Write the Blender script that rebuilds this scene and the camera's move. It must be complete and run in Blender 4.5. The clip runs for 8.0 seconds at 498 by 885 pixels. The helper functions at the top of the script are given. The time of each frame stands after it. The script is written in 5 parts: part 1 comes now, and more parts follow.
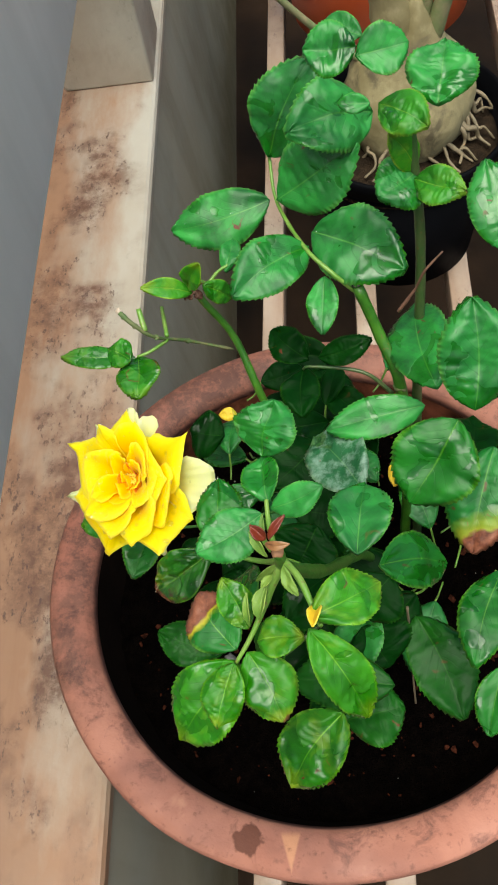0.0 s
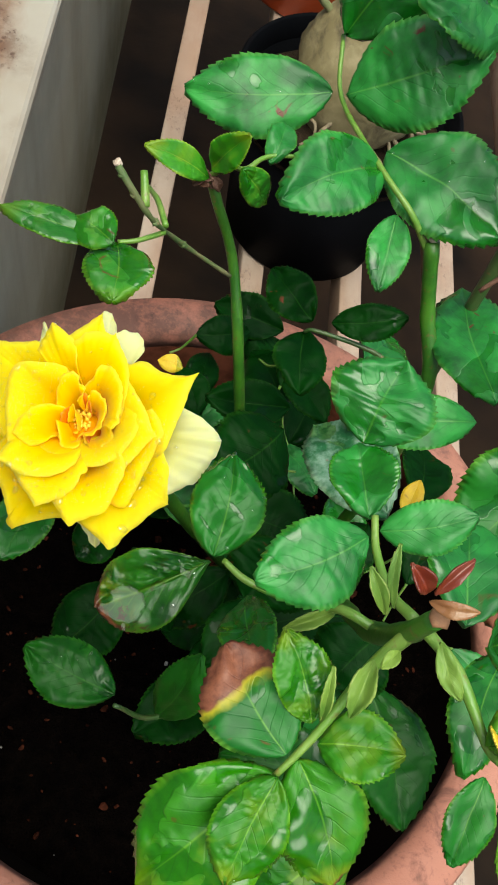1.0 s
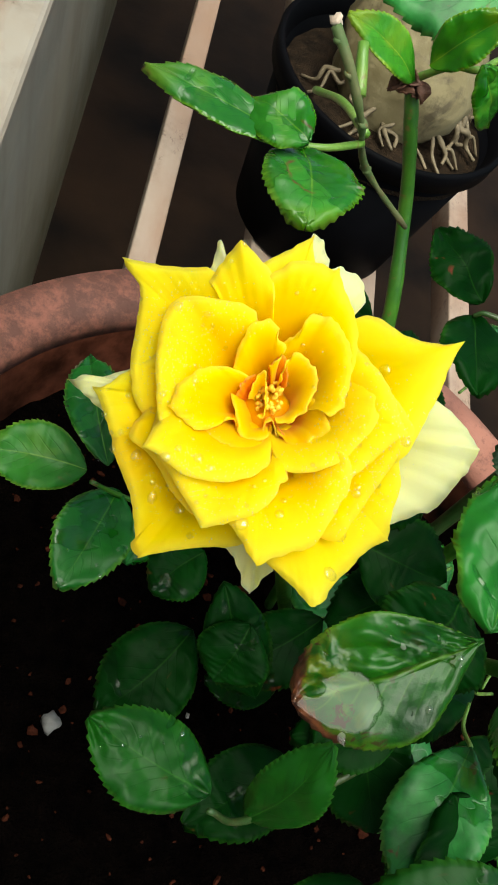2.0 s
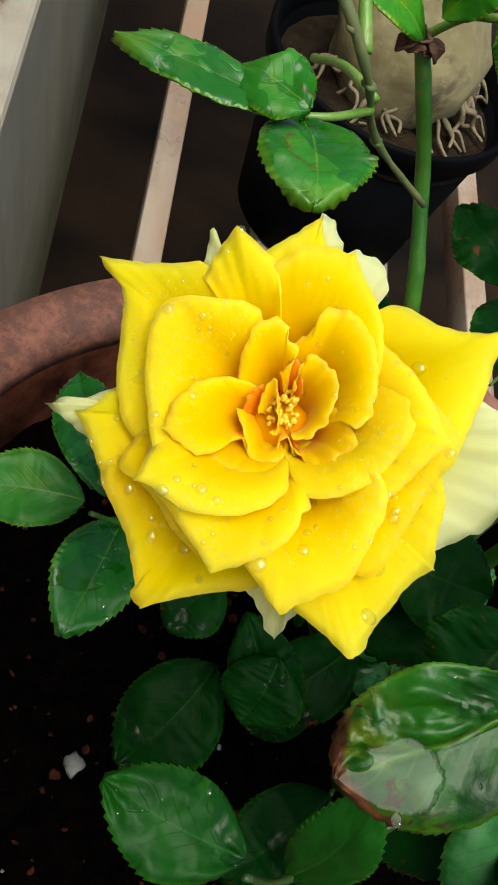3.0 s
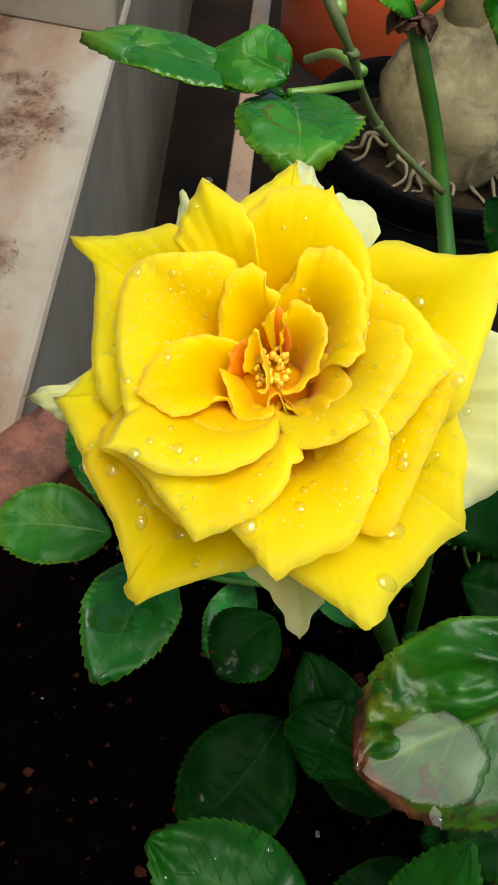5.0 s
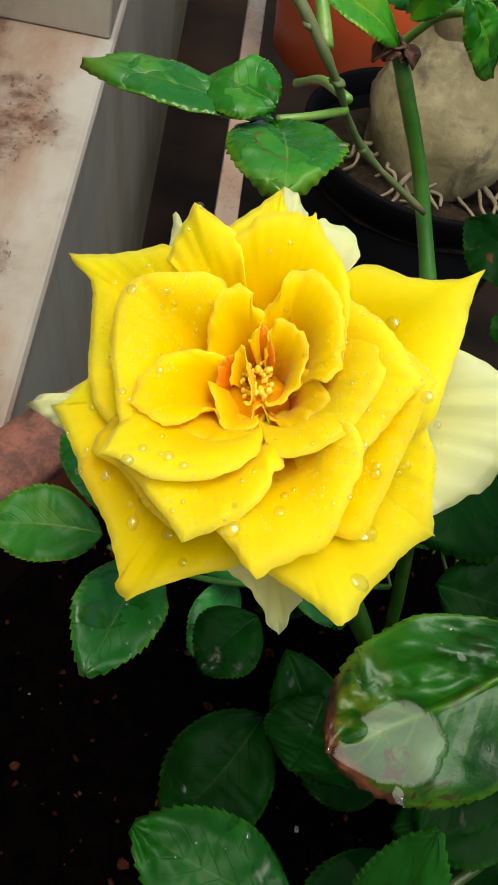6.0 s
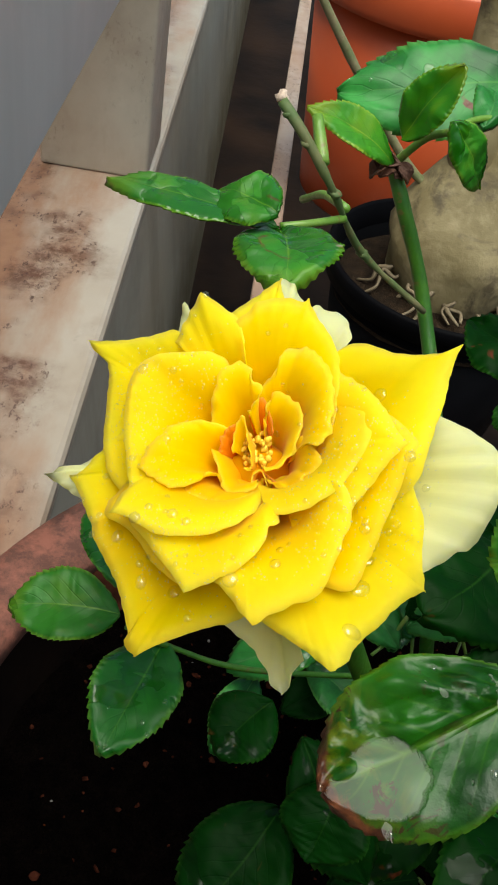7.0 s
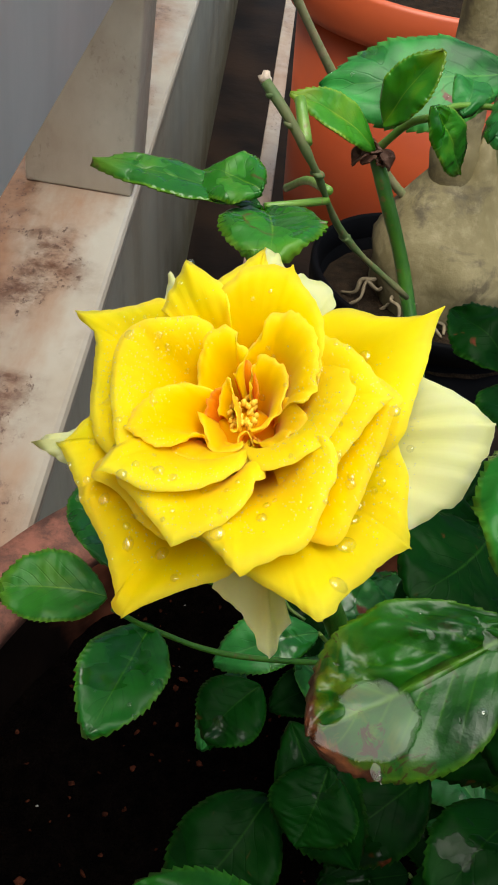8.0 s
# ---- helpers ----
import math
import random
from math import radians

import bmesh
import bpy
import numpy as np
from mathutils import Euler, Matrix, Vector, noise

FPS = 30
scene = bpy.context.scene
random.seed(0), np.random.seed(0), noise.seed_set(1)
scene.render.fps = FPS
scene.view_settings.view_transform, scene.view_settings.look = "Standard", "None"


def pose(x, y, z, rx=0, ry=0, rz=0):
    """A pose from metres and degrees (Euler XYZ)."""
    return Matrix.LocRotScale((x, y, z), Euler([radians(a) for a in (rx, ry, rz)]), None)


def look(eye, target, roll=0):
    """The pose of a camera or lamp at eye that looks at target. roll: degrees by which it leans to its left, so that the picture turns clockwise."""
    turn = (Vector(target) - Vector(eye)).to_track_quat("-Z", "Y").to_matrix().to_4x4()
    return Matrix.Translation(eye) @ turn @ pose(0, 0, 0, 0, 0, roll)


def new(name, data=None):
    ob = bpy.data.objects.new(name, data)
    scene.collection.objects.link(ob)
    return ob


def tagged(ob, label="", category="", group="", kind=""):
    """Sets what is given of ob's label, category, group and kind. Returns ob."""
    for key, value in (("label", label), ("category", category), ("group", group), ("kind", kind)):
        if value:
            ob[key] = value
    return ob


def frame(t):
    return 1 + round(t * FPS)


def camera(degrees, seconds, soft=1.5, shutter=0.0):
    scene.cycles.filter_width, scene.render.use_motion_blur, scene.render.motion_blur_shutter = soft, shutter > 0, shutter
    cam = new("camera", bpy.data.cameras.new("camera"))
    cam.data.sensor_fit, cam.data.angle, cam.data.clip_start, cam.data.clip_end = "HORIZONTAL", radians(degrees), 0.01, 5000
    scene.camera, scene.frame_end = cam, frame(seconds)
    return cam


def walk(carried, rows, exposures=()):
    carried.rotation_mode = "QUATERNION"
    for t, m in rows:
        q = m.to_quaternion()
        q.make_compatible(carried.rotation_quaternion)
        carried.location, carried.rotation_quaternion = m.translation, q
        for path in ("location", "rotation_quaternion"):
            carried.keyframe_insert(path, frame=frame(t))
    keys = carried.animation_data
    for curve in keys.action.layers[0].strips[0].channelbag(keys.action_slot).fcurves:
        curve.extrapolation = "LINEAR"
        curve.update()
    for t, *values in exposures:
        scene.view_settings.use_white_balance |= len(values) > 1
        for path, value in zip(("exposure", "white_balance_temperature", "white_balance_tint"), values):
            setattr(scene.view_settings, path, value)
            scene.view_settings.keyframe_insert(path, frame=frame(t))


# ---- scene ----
cam = camera(32.28, 8.0, 1.8)
ROWS = [
    (0.0, -0.0005, -0.0001, 0.6007, 30.28, 7.53, -0.50),
    (0.5, -0.0422, 0.0246, 0.5472, 29.55, 0.37, 1.85),
    (1.0, -0.0767, 0.0460, 0.5057, 29.19, -14.06, 3.82),
    (1.5, -0.1116, 0.0563, 0.4512, 29.28, -20.87, 6.37),
    (1.7, -0.1162, 0.0656, 0.4395, 29.31, -21.61, 6.07),
    (2.8, -0.1056, 0.0863, 0.4163, 29.92, -18.51, 4.38),
    (3.0, -0.1087, 0.0885, 0.4138, 30.44, -18.17, 3.27),
    (3.5, -0.1016, 0.0891, 0.4011, 33.18, -13.92, 1.24),
    (4.0, -0.0901, 0.0866, 0.3983, 35.78, -9.95, 1.01),
    (4.5, -0.0910, 0.0846, 0.3954, 36.94, -9.27, 1.98),
    (4.7, -0.0910, 0.0833, 0.3964, 37.76, -9.14, 2.21),
    (6.0, -0.0916, 0.0776, 0.4048, 37.96, -10.57, 2.50),
    (6.5, -0.0921, 0.0748, 0.4057, 40.90, -10.06, 3.77),
    (7.0, -0.0869, 0.0667, 0.4069, 45.98, -8.52, 3.74),
    (7.5, -0.0854, 0.0624, 0.4076, 49.29, -8.05, 3.31),
    (8.0, -0.0858, 0.0606, 0.4016, 47.69, -8.89, 2.76),
]
walk(cam, [(t, pose(x, y, z, rx, ry, rz)) for t, x, y, z, rx, ry, rz in ROWS], [(0.0, 1.17, 6600, -5), (1.0, 1.12, 6600, -6), (1.5, 1.16, 6600, -7), (3.0, 0.90, 6600, -6), (3.5, 0.83, 6600, -5), (4.5, 0.83, 6600, -4), (6.0, 0.88, 6600, -3), (8.0, 0.93, 6600, -2)])

from mathutils.bvhtree import BVHTree

# ---- light ----
world = bpy.data.worlds.new("sky")
scene.world = world
world.use_nodes = True
wn, wl = world.node_tree.nodes, world.node_tree.links
sky = wn.new("ShaderNodeTexSky")
sky.sky_type, sky.sun_disc = "NISHITA", False
sky.sun_elevation, sky.sun_rotation, sky.dust_density = radians(76), radians(172), 4.0
wl.new(sky.outputs[0], wn["Background"].inputs[0])
wn["Background"].inputs[1].default_value = 0.10
sun = new("sun", bpy.data.lights.new("sun", "SUN"))
sun.data.energy, sun.data.angle, sun.data.color = 2.1, radians(54), (1.0, 0.97, 0.93)
sun.matrix_world = look((0.05, -0.20, 1.6), (0.0, 0.15, 0.2))


# ---- materials ----
class Nodes:
    """A material's node tree, with short ways to add nodes."""

    def __init__(self, name, rough=0.5, metal=0.0, spec=0.5):
        self.mat = bpy.data.materials.new(name)
        self.mat.use_nodes = True
        self.n, self.l = self.mat.node_tree.nodes, self.mat.node_tree.links
        self.b = self.n["Principled BSDF"]
        self.b.inputs["Roughness"].default_value = rough
        self.b.inputs["Metallic"].default_value = metal
        self.b.inputs["Specular IOR Level"].default_value = spec

    def set(self, socket, value):
        if isinstance(value, bpy.types.NodeSocket):
            self.l.new(value, socket)
        else:
            socket.default_value = value

    def coord(self, which="Object"):
        return self.n.new("ShaderNodeTexCoord").outputs[which]

    def noise(self, scale, detail=4.0, rough=0.55, vec=None, distort=0.0):
        x = self.n.new("ShaderNodeTexNoise")
        self.set(x.inputs["Vector"], vec or self.coord())
        for key, v in (("Scale", scale), ("Detail", detail), ("Roughness", rough), ("Distortion", distort)):
            x.inputs[key].default_value = v
        return x.outputs["Fac"]

    def stretch(self, scale, which="Object"):
        m = self.n.new("ShaderNodeMapping")
        self.set(m.inputs["Vector"], self.coord(which))
        m.inputs["Scale"].default_value = scale
        return m.outputs[0]

    def ramp(self, fac, *stops):
        r = self.n.new("ShaderNodeValToRGB")
        e = r.color_ramp.elements
        while len(e) < len(stops):
            e.new(0.5)
        for k, (p, c) in zip(e, stops):
            k.position = p
            k.color = (*c, 1) if len(c) == 3 else c
        self.set(r.inputs[0], fac)
        return r.outputs[0]

    def grey(self, fac, a, b, lo=0.0, hi=1.0):
        m = self.n.new("ShaderNodeMapRange")
        self.set(m.inputs[0], fac)
        for k, v in zip((1, 2, 3, 4), (a, b, lo, hi)):
            m.inputs[k].default_value = v
        return m.outputs[0]

    def math(self, op, a, b=0.0):
        m = self.n.new("ShaderNodeMath")
        m.operation = op
        self.set(m.inputs[0], a)
        self.set(m.inputs[1], b)
        return m.outputs[0]

    def mix(self, fac, a, b, kind="MIX"):
        m = self.n.new("ShaderNodeMix")
        m.data_type, m.blend_type = "RGBA", kind
        self.set(m.inputs[0], fac)
        for s, v in ((m.inputs[6], a), (m.inputs[7], b)):
            self.set(s, (*v, 1) if isinstance(v, tuple) and len(v) == 3 else v)
        return m.outputs[2]

    def bump(self, height, strength=0.3, distance=0.002):
        x = self.n.new("ShaderNodeBump")
        x.inputs["Strength"].default_value, x.inputs["Distance"].default_value = strength, distance
        self.set(x.inputs["Height"], height)
        self.set(self.b.inputs["Normal"], x.outputs[0])

    def color(self, c):
        self.set(self.b.inputs["Base Color"], (*c, 1) if isinstance(c, tuple) and len(c) == 3 else c)

    def rough(self, r):
        self.set(self.b.inputs["Roughness"], r)

    def random(self):
        return self.n.new("ShaderNodeObjectInfo").outputs["Random"]

    def uv(self):
        s = self.n.new("ShaderNodeSeparateXYZ")
        self.set(s.inputs[0], self.coord("UV"))
        return s.outputs[0], s.outputs[1]


def leaf_material(name, deep, fresh, edge, brown=0.0, wet=0.2, yellow=0.0, pale_patch=0.0, gloss=0.28, oneside=0.0):
    """Rose leaf: fine pale midrib, grooved veins, a dull bloom where dry and deep glossy green where a film of rain lies. brown: how far from the tip it has dried."""
    m = Nodes(name, 0.3, 0.0, gloss)
    s, v = m.uv()
    side = m.math("ABSOLUTE", v)
    rand = m.random()
    mottle = m.noise(75, 6, 0.65)
    c = m.mix(m.grey(mottle, 0.36, 0.66), deep, fresh)
    c = m.mix(m.math("MULTIPLY", rand, 0.35), c, fresh)
    c = m.mix(m.grey(m.math("FRACT", m.math("MULTIPLY", rand, 7.3)), 0.0, 1.0, 0.0, 0.35), c, tuple(x * y for x, y in zip(deep, (0.8, 0.75, 1.3))))
    stray = m.math("MULTIPLY", m.math("SUBTRACT", m.noise(90, 2), 0.5), 1.1)
    slant = m.math("ADD", m.math("SUBTRACT", m.math("MULTIPLY", s, 8.0), m.math("MULTIPLY", side, 3.0)), stray)
    wave = m.math("ABSOLUTE", m.math("SUBTRACT", m.math("FRACT", slant), 0.5))
    vein = m.math("MULTIPLY", m.grey(wave, 0.0, 0.085, 1.0, 0.0), m.grey(side, 0.20, 0.85, 1.0, 0.0))
    across = m.math("ADD", side, m.math("MULTIPLY", s, 0.03))
    rib = m.grey(across, 0.012, 0.045, 1.0, 0.0)
    groove = m.math("MULTIPLY", m.grey(across, 0.03, 0.16, 1.0, 0.0), m.grey(m.noise(60, 2), 0.35, 0.6))
    # shade in the vein creases and midrib groove painted as darker green
    dark = tuple(x * 0.55 for x in deep)
    c = m.mix(m.math("MULTIPLY", vein, 0.22), c, dark)
    c = m.mix(m.math("MULTIPLY", groove, 0.35), c, dark)
    c = m.mix(m.math("MULTIPLY", rib, 0.55), c, edge)
    c = m.mix(m.grey(m.math("ADD", side, m.math("MULTIPLY", m.noise(120), 0.2)), 0.99, 1.10, 0.0, 0.65), c, edge)
    spots = m.grey(m.noise(170, 2, 0.5, None, 1.0), 0.68, 0.74)
    c = m.mix(m.math("MULTIPLY", spots, m.grey(m.noise(35, 1), 0.48, 0.58)), c, (0.10, 0.022, 0.010))
    if yellow:
        c = m.mix(m.math("MULTIPLY", m.grey(m.noise(110, 3, 0.6, None, 0.6), 0.52, 0.66), yellow), c, (0.20, 0.26, 0.010))
        far = m.math("ADD", s, m.math("MULTIPLY", m.math("SUBTRACT", m.noise(140, 4), 0.5), 0.5))
        c = m.mix(m.math("MULTIPLY", m.grey(far, 0.80, 1.0), min(1.0, 2.2 * yellow)), c, (0.20, 0.24, 0.010))
        c = m.mix(m.math("MULTIPLY", m.grey(m.math("ADD", far, m.grey(rand, 0.0, 1.0, -0.16, 0.04)), 0.99, 1.03), 0.9), c, (0.11, 0.040, 0.016))
    if brown:
        far = m.math("ADD", m.math("ADD", s, m.math("MULTIPLY", v, oneside)), m.math("MULTIPLY", m.math("SUBTRACT", m.noise(130, 4), 0.5), 0.30))
        c = m.mix(m.grey(far, 1 - brown - (0.20 if oneside else 0.09), 1 - brown - 0.01, 0.0, 0.55 if oneside else 0.9), c, (0.34, 0.28, 0.012))
        dry = m.mix(m.grey(m.noise(260, 4, 0.7), 0.35, 0.65), (0.07, 0.018, 0.010), (0.20, 0.070, 0.038))
        c = m.mix(m.grey(far, 1 - brown - 0.02, 1 - brown + 0.02), c, dry)
    if pale_patch:
        # pale grey-green patches spread over the blade by noise
        c = m.mix(m.grey(m.noise(120, 5, 0.7), 0.45, 0.62, 0.0, pale_patch), c, (0.36, 0.46, 0.40))
    film = m.grey(m.noise(52, 3, 0.5, None, 0.9), 0.68 - 0.30 * wet, 0.69 - 0.30 * wet)
    c = m.mix(film, c, m.mix(1.0, c, (0.55, 0.72, 0.32), "MULTIPLY"))
    m.color(c)
    m.rough(m.grey(film, 0.0, 1.0, 0.47, 0.30 - 0.10 * wet))
    m.set(m.b.inputs["Coat Weight"], m.math("MULTIPLY", film, 0.10 + 0.26 * wet))
    m.b.inputs["Coat Roughness"].default_value, m.b.inputs["Coat IOR"].default_value = 0.16, 1.45
    grain = m.math("ADD", m.math("MULTIPLY", m.noise(420, 3, 0.5), 0.16), m.math("MULTIPLY", m.noise(95, 1.0, 0.4), 0.7))
    relief = m.math("ADD", grain, m.math("ADD", m.math("MULTIPLY", vein, -0.13), m.math("MULTIPLY", groove, -0.35)))
    m.bump(m.math("MULTIPLY", relief, m.grey(film, 0.0, 1.0, 1.0, 0.30)), 0.42, 0.0009)
    return m.mat


def scorched_leaf():
    """Crinkled rose leaf with a browned tip and margin, yellow mottling, dark spots and a film of rain lying in its hollow."""
    m = Nodes("leaf_scorched_wet", 0.25, 0.0, 0.28)
    s, v = m.uv()
    side = m.math("ABSOLUTE", v)
    grain, blot = m.noise(300, 4, 0.65), m.noise(260, 5, 0.7, None, 1.5)

    def spot(at_s, at_v, long, wide, rag=0.9):
        x = m.math("DIVIDE", m.math("SUBTRACT", s, at_s), long)
        y = m.math("DIVIDE", m.math("SUBTRACT", v, at_v), wide)
        d = m.math("ADD", m.math("MULTIPLY", x, x), m.math("MULTIPLY", y, y))
        return m.math("ADD", d, m.math("MULTIPLY", m.math("SUBTRACT", blot, 0.5), rag * 5.0))

    c = m.mix(m.grey(m.noise(85, 5, 0.6), 0.36, 0.66), (0.002, 0.028, 0.001), (0.014, 0.090, 0.003))
    rib = m.grey(m.math("ADD", side, m.math("MULTIPLY", s, 0.04)), 0.03, 0.085, 1.0, 0.0)
    slant = m.math("SUBTRACT", m.math("MULTIPLY", s, 7.0), m.math("MULTIPLY", side, 2.6))
    wave = m.math("ABSOLUTE", m.math("SUBTRACT", m.math("FRACT", slant), 0.5))
    c = m.mix(m.math("MULTIPLY", m.grey(wave, 0.0, 0.09, 0.5, 0.0), m.grey(side, 0.2, 0.9, 1.0, 0.0)), c, (0.04, 0.12, 0.006))
    c = m.mix(m.math("MULTIPLY", rib, 0.4), c, (0.09, 0.19, 0.012))
    c = m.mix(m.grey(side, 0.90, 1.0, 0.0, 0.5), c, (0.08, 0.19, 0.010))
    tipward = m.grey(s, 0.62, 0.90)
    c = m.mix(m.math("MULTIPLY", m.grey(m.noise(170, 4, 0.65, None, 1.2), 0.47, 0.60, 0.0, 0.6), tipward), c, (0.13, 0.13, 0.004))
    c = m.mix(m.math("MULTIPLY", m.grey(m.noise(210, 5, 0.7, m.stretch((1.0, 1.3, 1.0)), 1.6), 0.595, 0.63), m.grey(s, 0.40, 0.85, 0.35, 1.0)), c, (0.028, 0.008, 0.004))
    far = m.math("ADD", m.math("ADD", s, m.math("MULTIPLY", m.math("SUBTRACT", blot, 0.5), 0.22)), m.math("MULTIPLY", m.math("MULTIPLY", side, side), 0.10))
    dry = m.mix(m.grey(grain, 0.38, 0.62), (0.030, 0.008, 0.003), (0.14, 0.045, 0.016))
    c = m.mix(m.grey(far, 0.93, 0.965), c, dry)
    m.color(c)
    film = m.grey(spot(0.79, -0.20, 0.21, 0.50, 0.16), 0.85, 1.05, 1.0, 0.0)
    film = m.math("MULTIPLY", film, m.grey(spot(0.88, 0.16, 0.055, 0.17, 0.06), 0.9, 1.1))
    film = m.math("MAXIMUM", film, m.grey(m.noise(230, 2, 0.4, None, 1.0), 0.70, 0.72))
    m.rough(m.grey(film, 0.0, 1.0, 0.36, 0.45))
    m.set(m.b.inputs["Coat Weight"], m.math("MULTIPLY", film, 0.30))
    m.b.inputs["Coat Roughness"].default_value, m.b.inputs["Coat IOR"].default_value = 0.10, 1.5
    # film normal turned midway between camera and sun, so it shines in view
    level, ripple = m.n.new("ShaderNodeCombineXYZ"), m.n.new("ShaderNodeBump")
    for k, q in enumerate((-0.152, -0.299, 0.942)):
        level.inputs[k].default_value = q
    ripple.inputs["Strength"].default_value, ripple.inputs["Distance"].default_value = 0.12, 0.0006
    m.set(ripple.inputs["Height"], m.noise(160, 2))
    m.set(ripple.inputs["Normal"], level.outputs[0])
    m.set(m.b.inputs["Coat Normal"], ripple.outputs[0])
    relief = m.math("ADD", m.math("MULTIPLY", m.noise(150, 2, 0.5), 1.6), m.math("ADD", m.math("MULTIPLY", grain, 0.35), m.math("ADD", m.math("MULTIPLY", wave, 0.25), m.math("MULTIPLY", rib, -0.8))))
    m.bump(m.math("MULTIPLY", relief, m.grey(film, 0.0, 1.0, 1.0, 0.10)), 0.5, 0.0010)
    return m.mat


LEAF = leaf_material("leaf_green", (0.005, 0.062, 0.008), (0.030, 0.235, 0.032), (0.09, 0.26, 0.040), wet=0.40, gloss=0.36)
# darker copy of the leaf green: shade low in the bush put into colour
LEAF_HALF_SHADE = leaf_material("leaf_half_shade", (0.0025, 0.034, 0.0015), (0.010, 0.085, 0.003), (0.03, 0.12, 0.008), wet=0.15, gloss=0.16)
LEAF_YOUNG = leaf_material("leaf_young", (0.02, 0.13, 0.006), (0.06, 0.25, 0.010), (0.26, 0.34, 0.03), yellow=0.35)
LEAF_FRESH = leaf_material("leaf_fresh", (0.007, 0.066, 0.002), (0.038, 0.195, 0.005), (0.17, 0.36, 0.025), wet=0.45, yellow=0.25)
LEAF_MATTE = leaf_material("leaf_fresh_spotted", (0.009, 0.080, 0.004), (0.036, 0.20, 0.010), (0.17, 0.30, 0.025), wet=0.5, yellow=0.15, gloss=0.30)
LEAF_SPOT = leaf_material("leaf_wet_glossy", (0.004, 0.055, 0.004), (0.014, 0.135, 0.008), (0.10, 0.24, 0.02), wet=0.5)
# darkest copy of the leaf green, with deep shade under the bloom painted in
LEAF_WET_SHADE = leaf_material("leaf_wet_shade", (0.0009, 0.014, 0.0009), (0.0032, 0.034, 0.002), (0.016, 0.065, 0.006), wet=0.25, gloss=0.05)
LEAF_BROWN = scorched_leaf()
LEAF_TIP = leaf_material("leaf_brown_tip", (0.006, 0.072, 0.007), (0.018, 0.155, 0.014), (0.12, 0.28, 0.03), brown=0.38)
LEAF_SCAR = leaf_material("leaf_brown_scar", (0.005, 0.066, 0.008), (0.014, 0.155, 0.016), (0.10, 0.26, 0.03), brown=0.20, oneside=-0.16)
LEAF_YELLOW = leaf_material("leaf_yellow", (0.55, 0.33, 0.015), (0.70, 0.48, 0.03), (0.70, 0.55, 0.08))
LEAF_PALE_PATCH = leaf_material("leaf_pale_patched", (0.006, 0.050, 0.014), (0.016, 0.10, 0.03), (0.08, 0.18, 0.05), pale_patch=0.35)
STIPULE = leaf_material("stipule_pale_green", (0.07, 0.16, 0.02), (0.17, 0.25, 0.04), (0.26, 0.31, 0.08))


def petal_material(name, base, middle, rim):
    m = Nodes(name, 0.55, 0.0, 0.06)
    s, v = m.uv()
    c = m.ramp(s, (0.40, base), (0.70, middle), (0.92, rim), (1.0, tuple(x + (y - x) * 0.12 for x, y in zip(rim, (0.97, 0.93, 0.50)))))
    c = m.mix(m.grey(m.noise(70, 3), 0.42, 0.68, 0.0, 0.35), c, tuple(x + (y - x) * 0.5 for x, y in zip(middle, base)))
    c = m.mix(m.grey(m.noise(140, 4), 0.35, 0.7, 0.0, 0.25), c, rim)
    m.color(c)
    streak = m.noise(1.0, 3, 0.5, m.stretch((3.0, 38.0, 1.0), "UV"))
    m.bump(m.math("ADD", m.math("MULTIPLY", streak, 0.25), m.noise(260, 3)), 0.2, 0.0004)
    m.b.inputs["Sheen Weight"].default_value, m.b.inputs["Sheen Roughness"].default_value = 0.12, 0.4
    m.b.inputs["Sheen Tint"].default_value = (1.0, 0.97, 0.75, 1)
    m.b.inputs["Subsurface Weight"].default_value = 0.5
    m.b.inputs["Subsurface Radius"].default_value = (0.004, 0.003, 0.0006)
    m.b.inputs["Subsurface Scale"].default_value = 0.6
    glow, blend = m.n.new("ShaderNodeBsdfTranslucent"), m.n.new("ShaderNodeMixShader")
    m.set(glow.inputs[0], c)
    blend.inputs[0].default_value = 0.47
    m.l.new(m.b.outputs[0], blend.inputs[1])
    m.l.new(glow.outputs[0], blend.inputs[2])
    m.l.new(blend.outputs[0], m.n["Material Output"].inputs[0])
    return m.mat


PETAL = {
    "yellow": petal_material("petal_yellow", (0.98, 0.52, 0.001), (1.0, 0.71, 0.001), (1.0, 0.80, 0.006)),
    "lemon": petal_material("petal_lemon", (0.98, 0.58, 0.001), (1.0, 0.77, 0.001), (1.0, 0.86, 0.018)),
    "gold": petal_material("petal_gold", (0.95, 0.36, 0.002), (0.99, 0.60, 0.002), (1.0, 0.74, 0.006)),
    "orange": petal_material("petal_orange", (0.70, 0.08, 0.006), (0.85, 0.20, 0.004), (0.94, 0.36, 0.006)),
    "pale": petal_material("petal_pale", (0.85, 0.70, 0.06), (0.87, 0.84, 0.31), (0.88, 0.87, 0.43)),
}


def stem_material(name, green, dull, rough=0.4):
    m = Nodes(name, rough)
    c = m.mix(m.grey(m.noise(120, 4), 0.4, 0.65), green, dull)
    c = m.mix(m.grey(m.noise(500, 2), 0.62, 0.72, 0.0, 0.6), c, (0.14, 0.07, 0.03))
    m.color(c)
    m.bump(m.noise(1.0, 3, 0.5, m.stretch((900, 900, 160))), 0.3, 0.0006)
    return m.mat


STEM = stem_material("stem_green", (0.022, 0.095, 0.006), (0.05, 0.15, 0.010))
STEM_LIGHT = stem_material("stem_light", (0.10, 0.21, 0.025), (0.16, 0.25, 0.045))
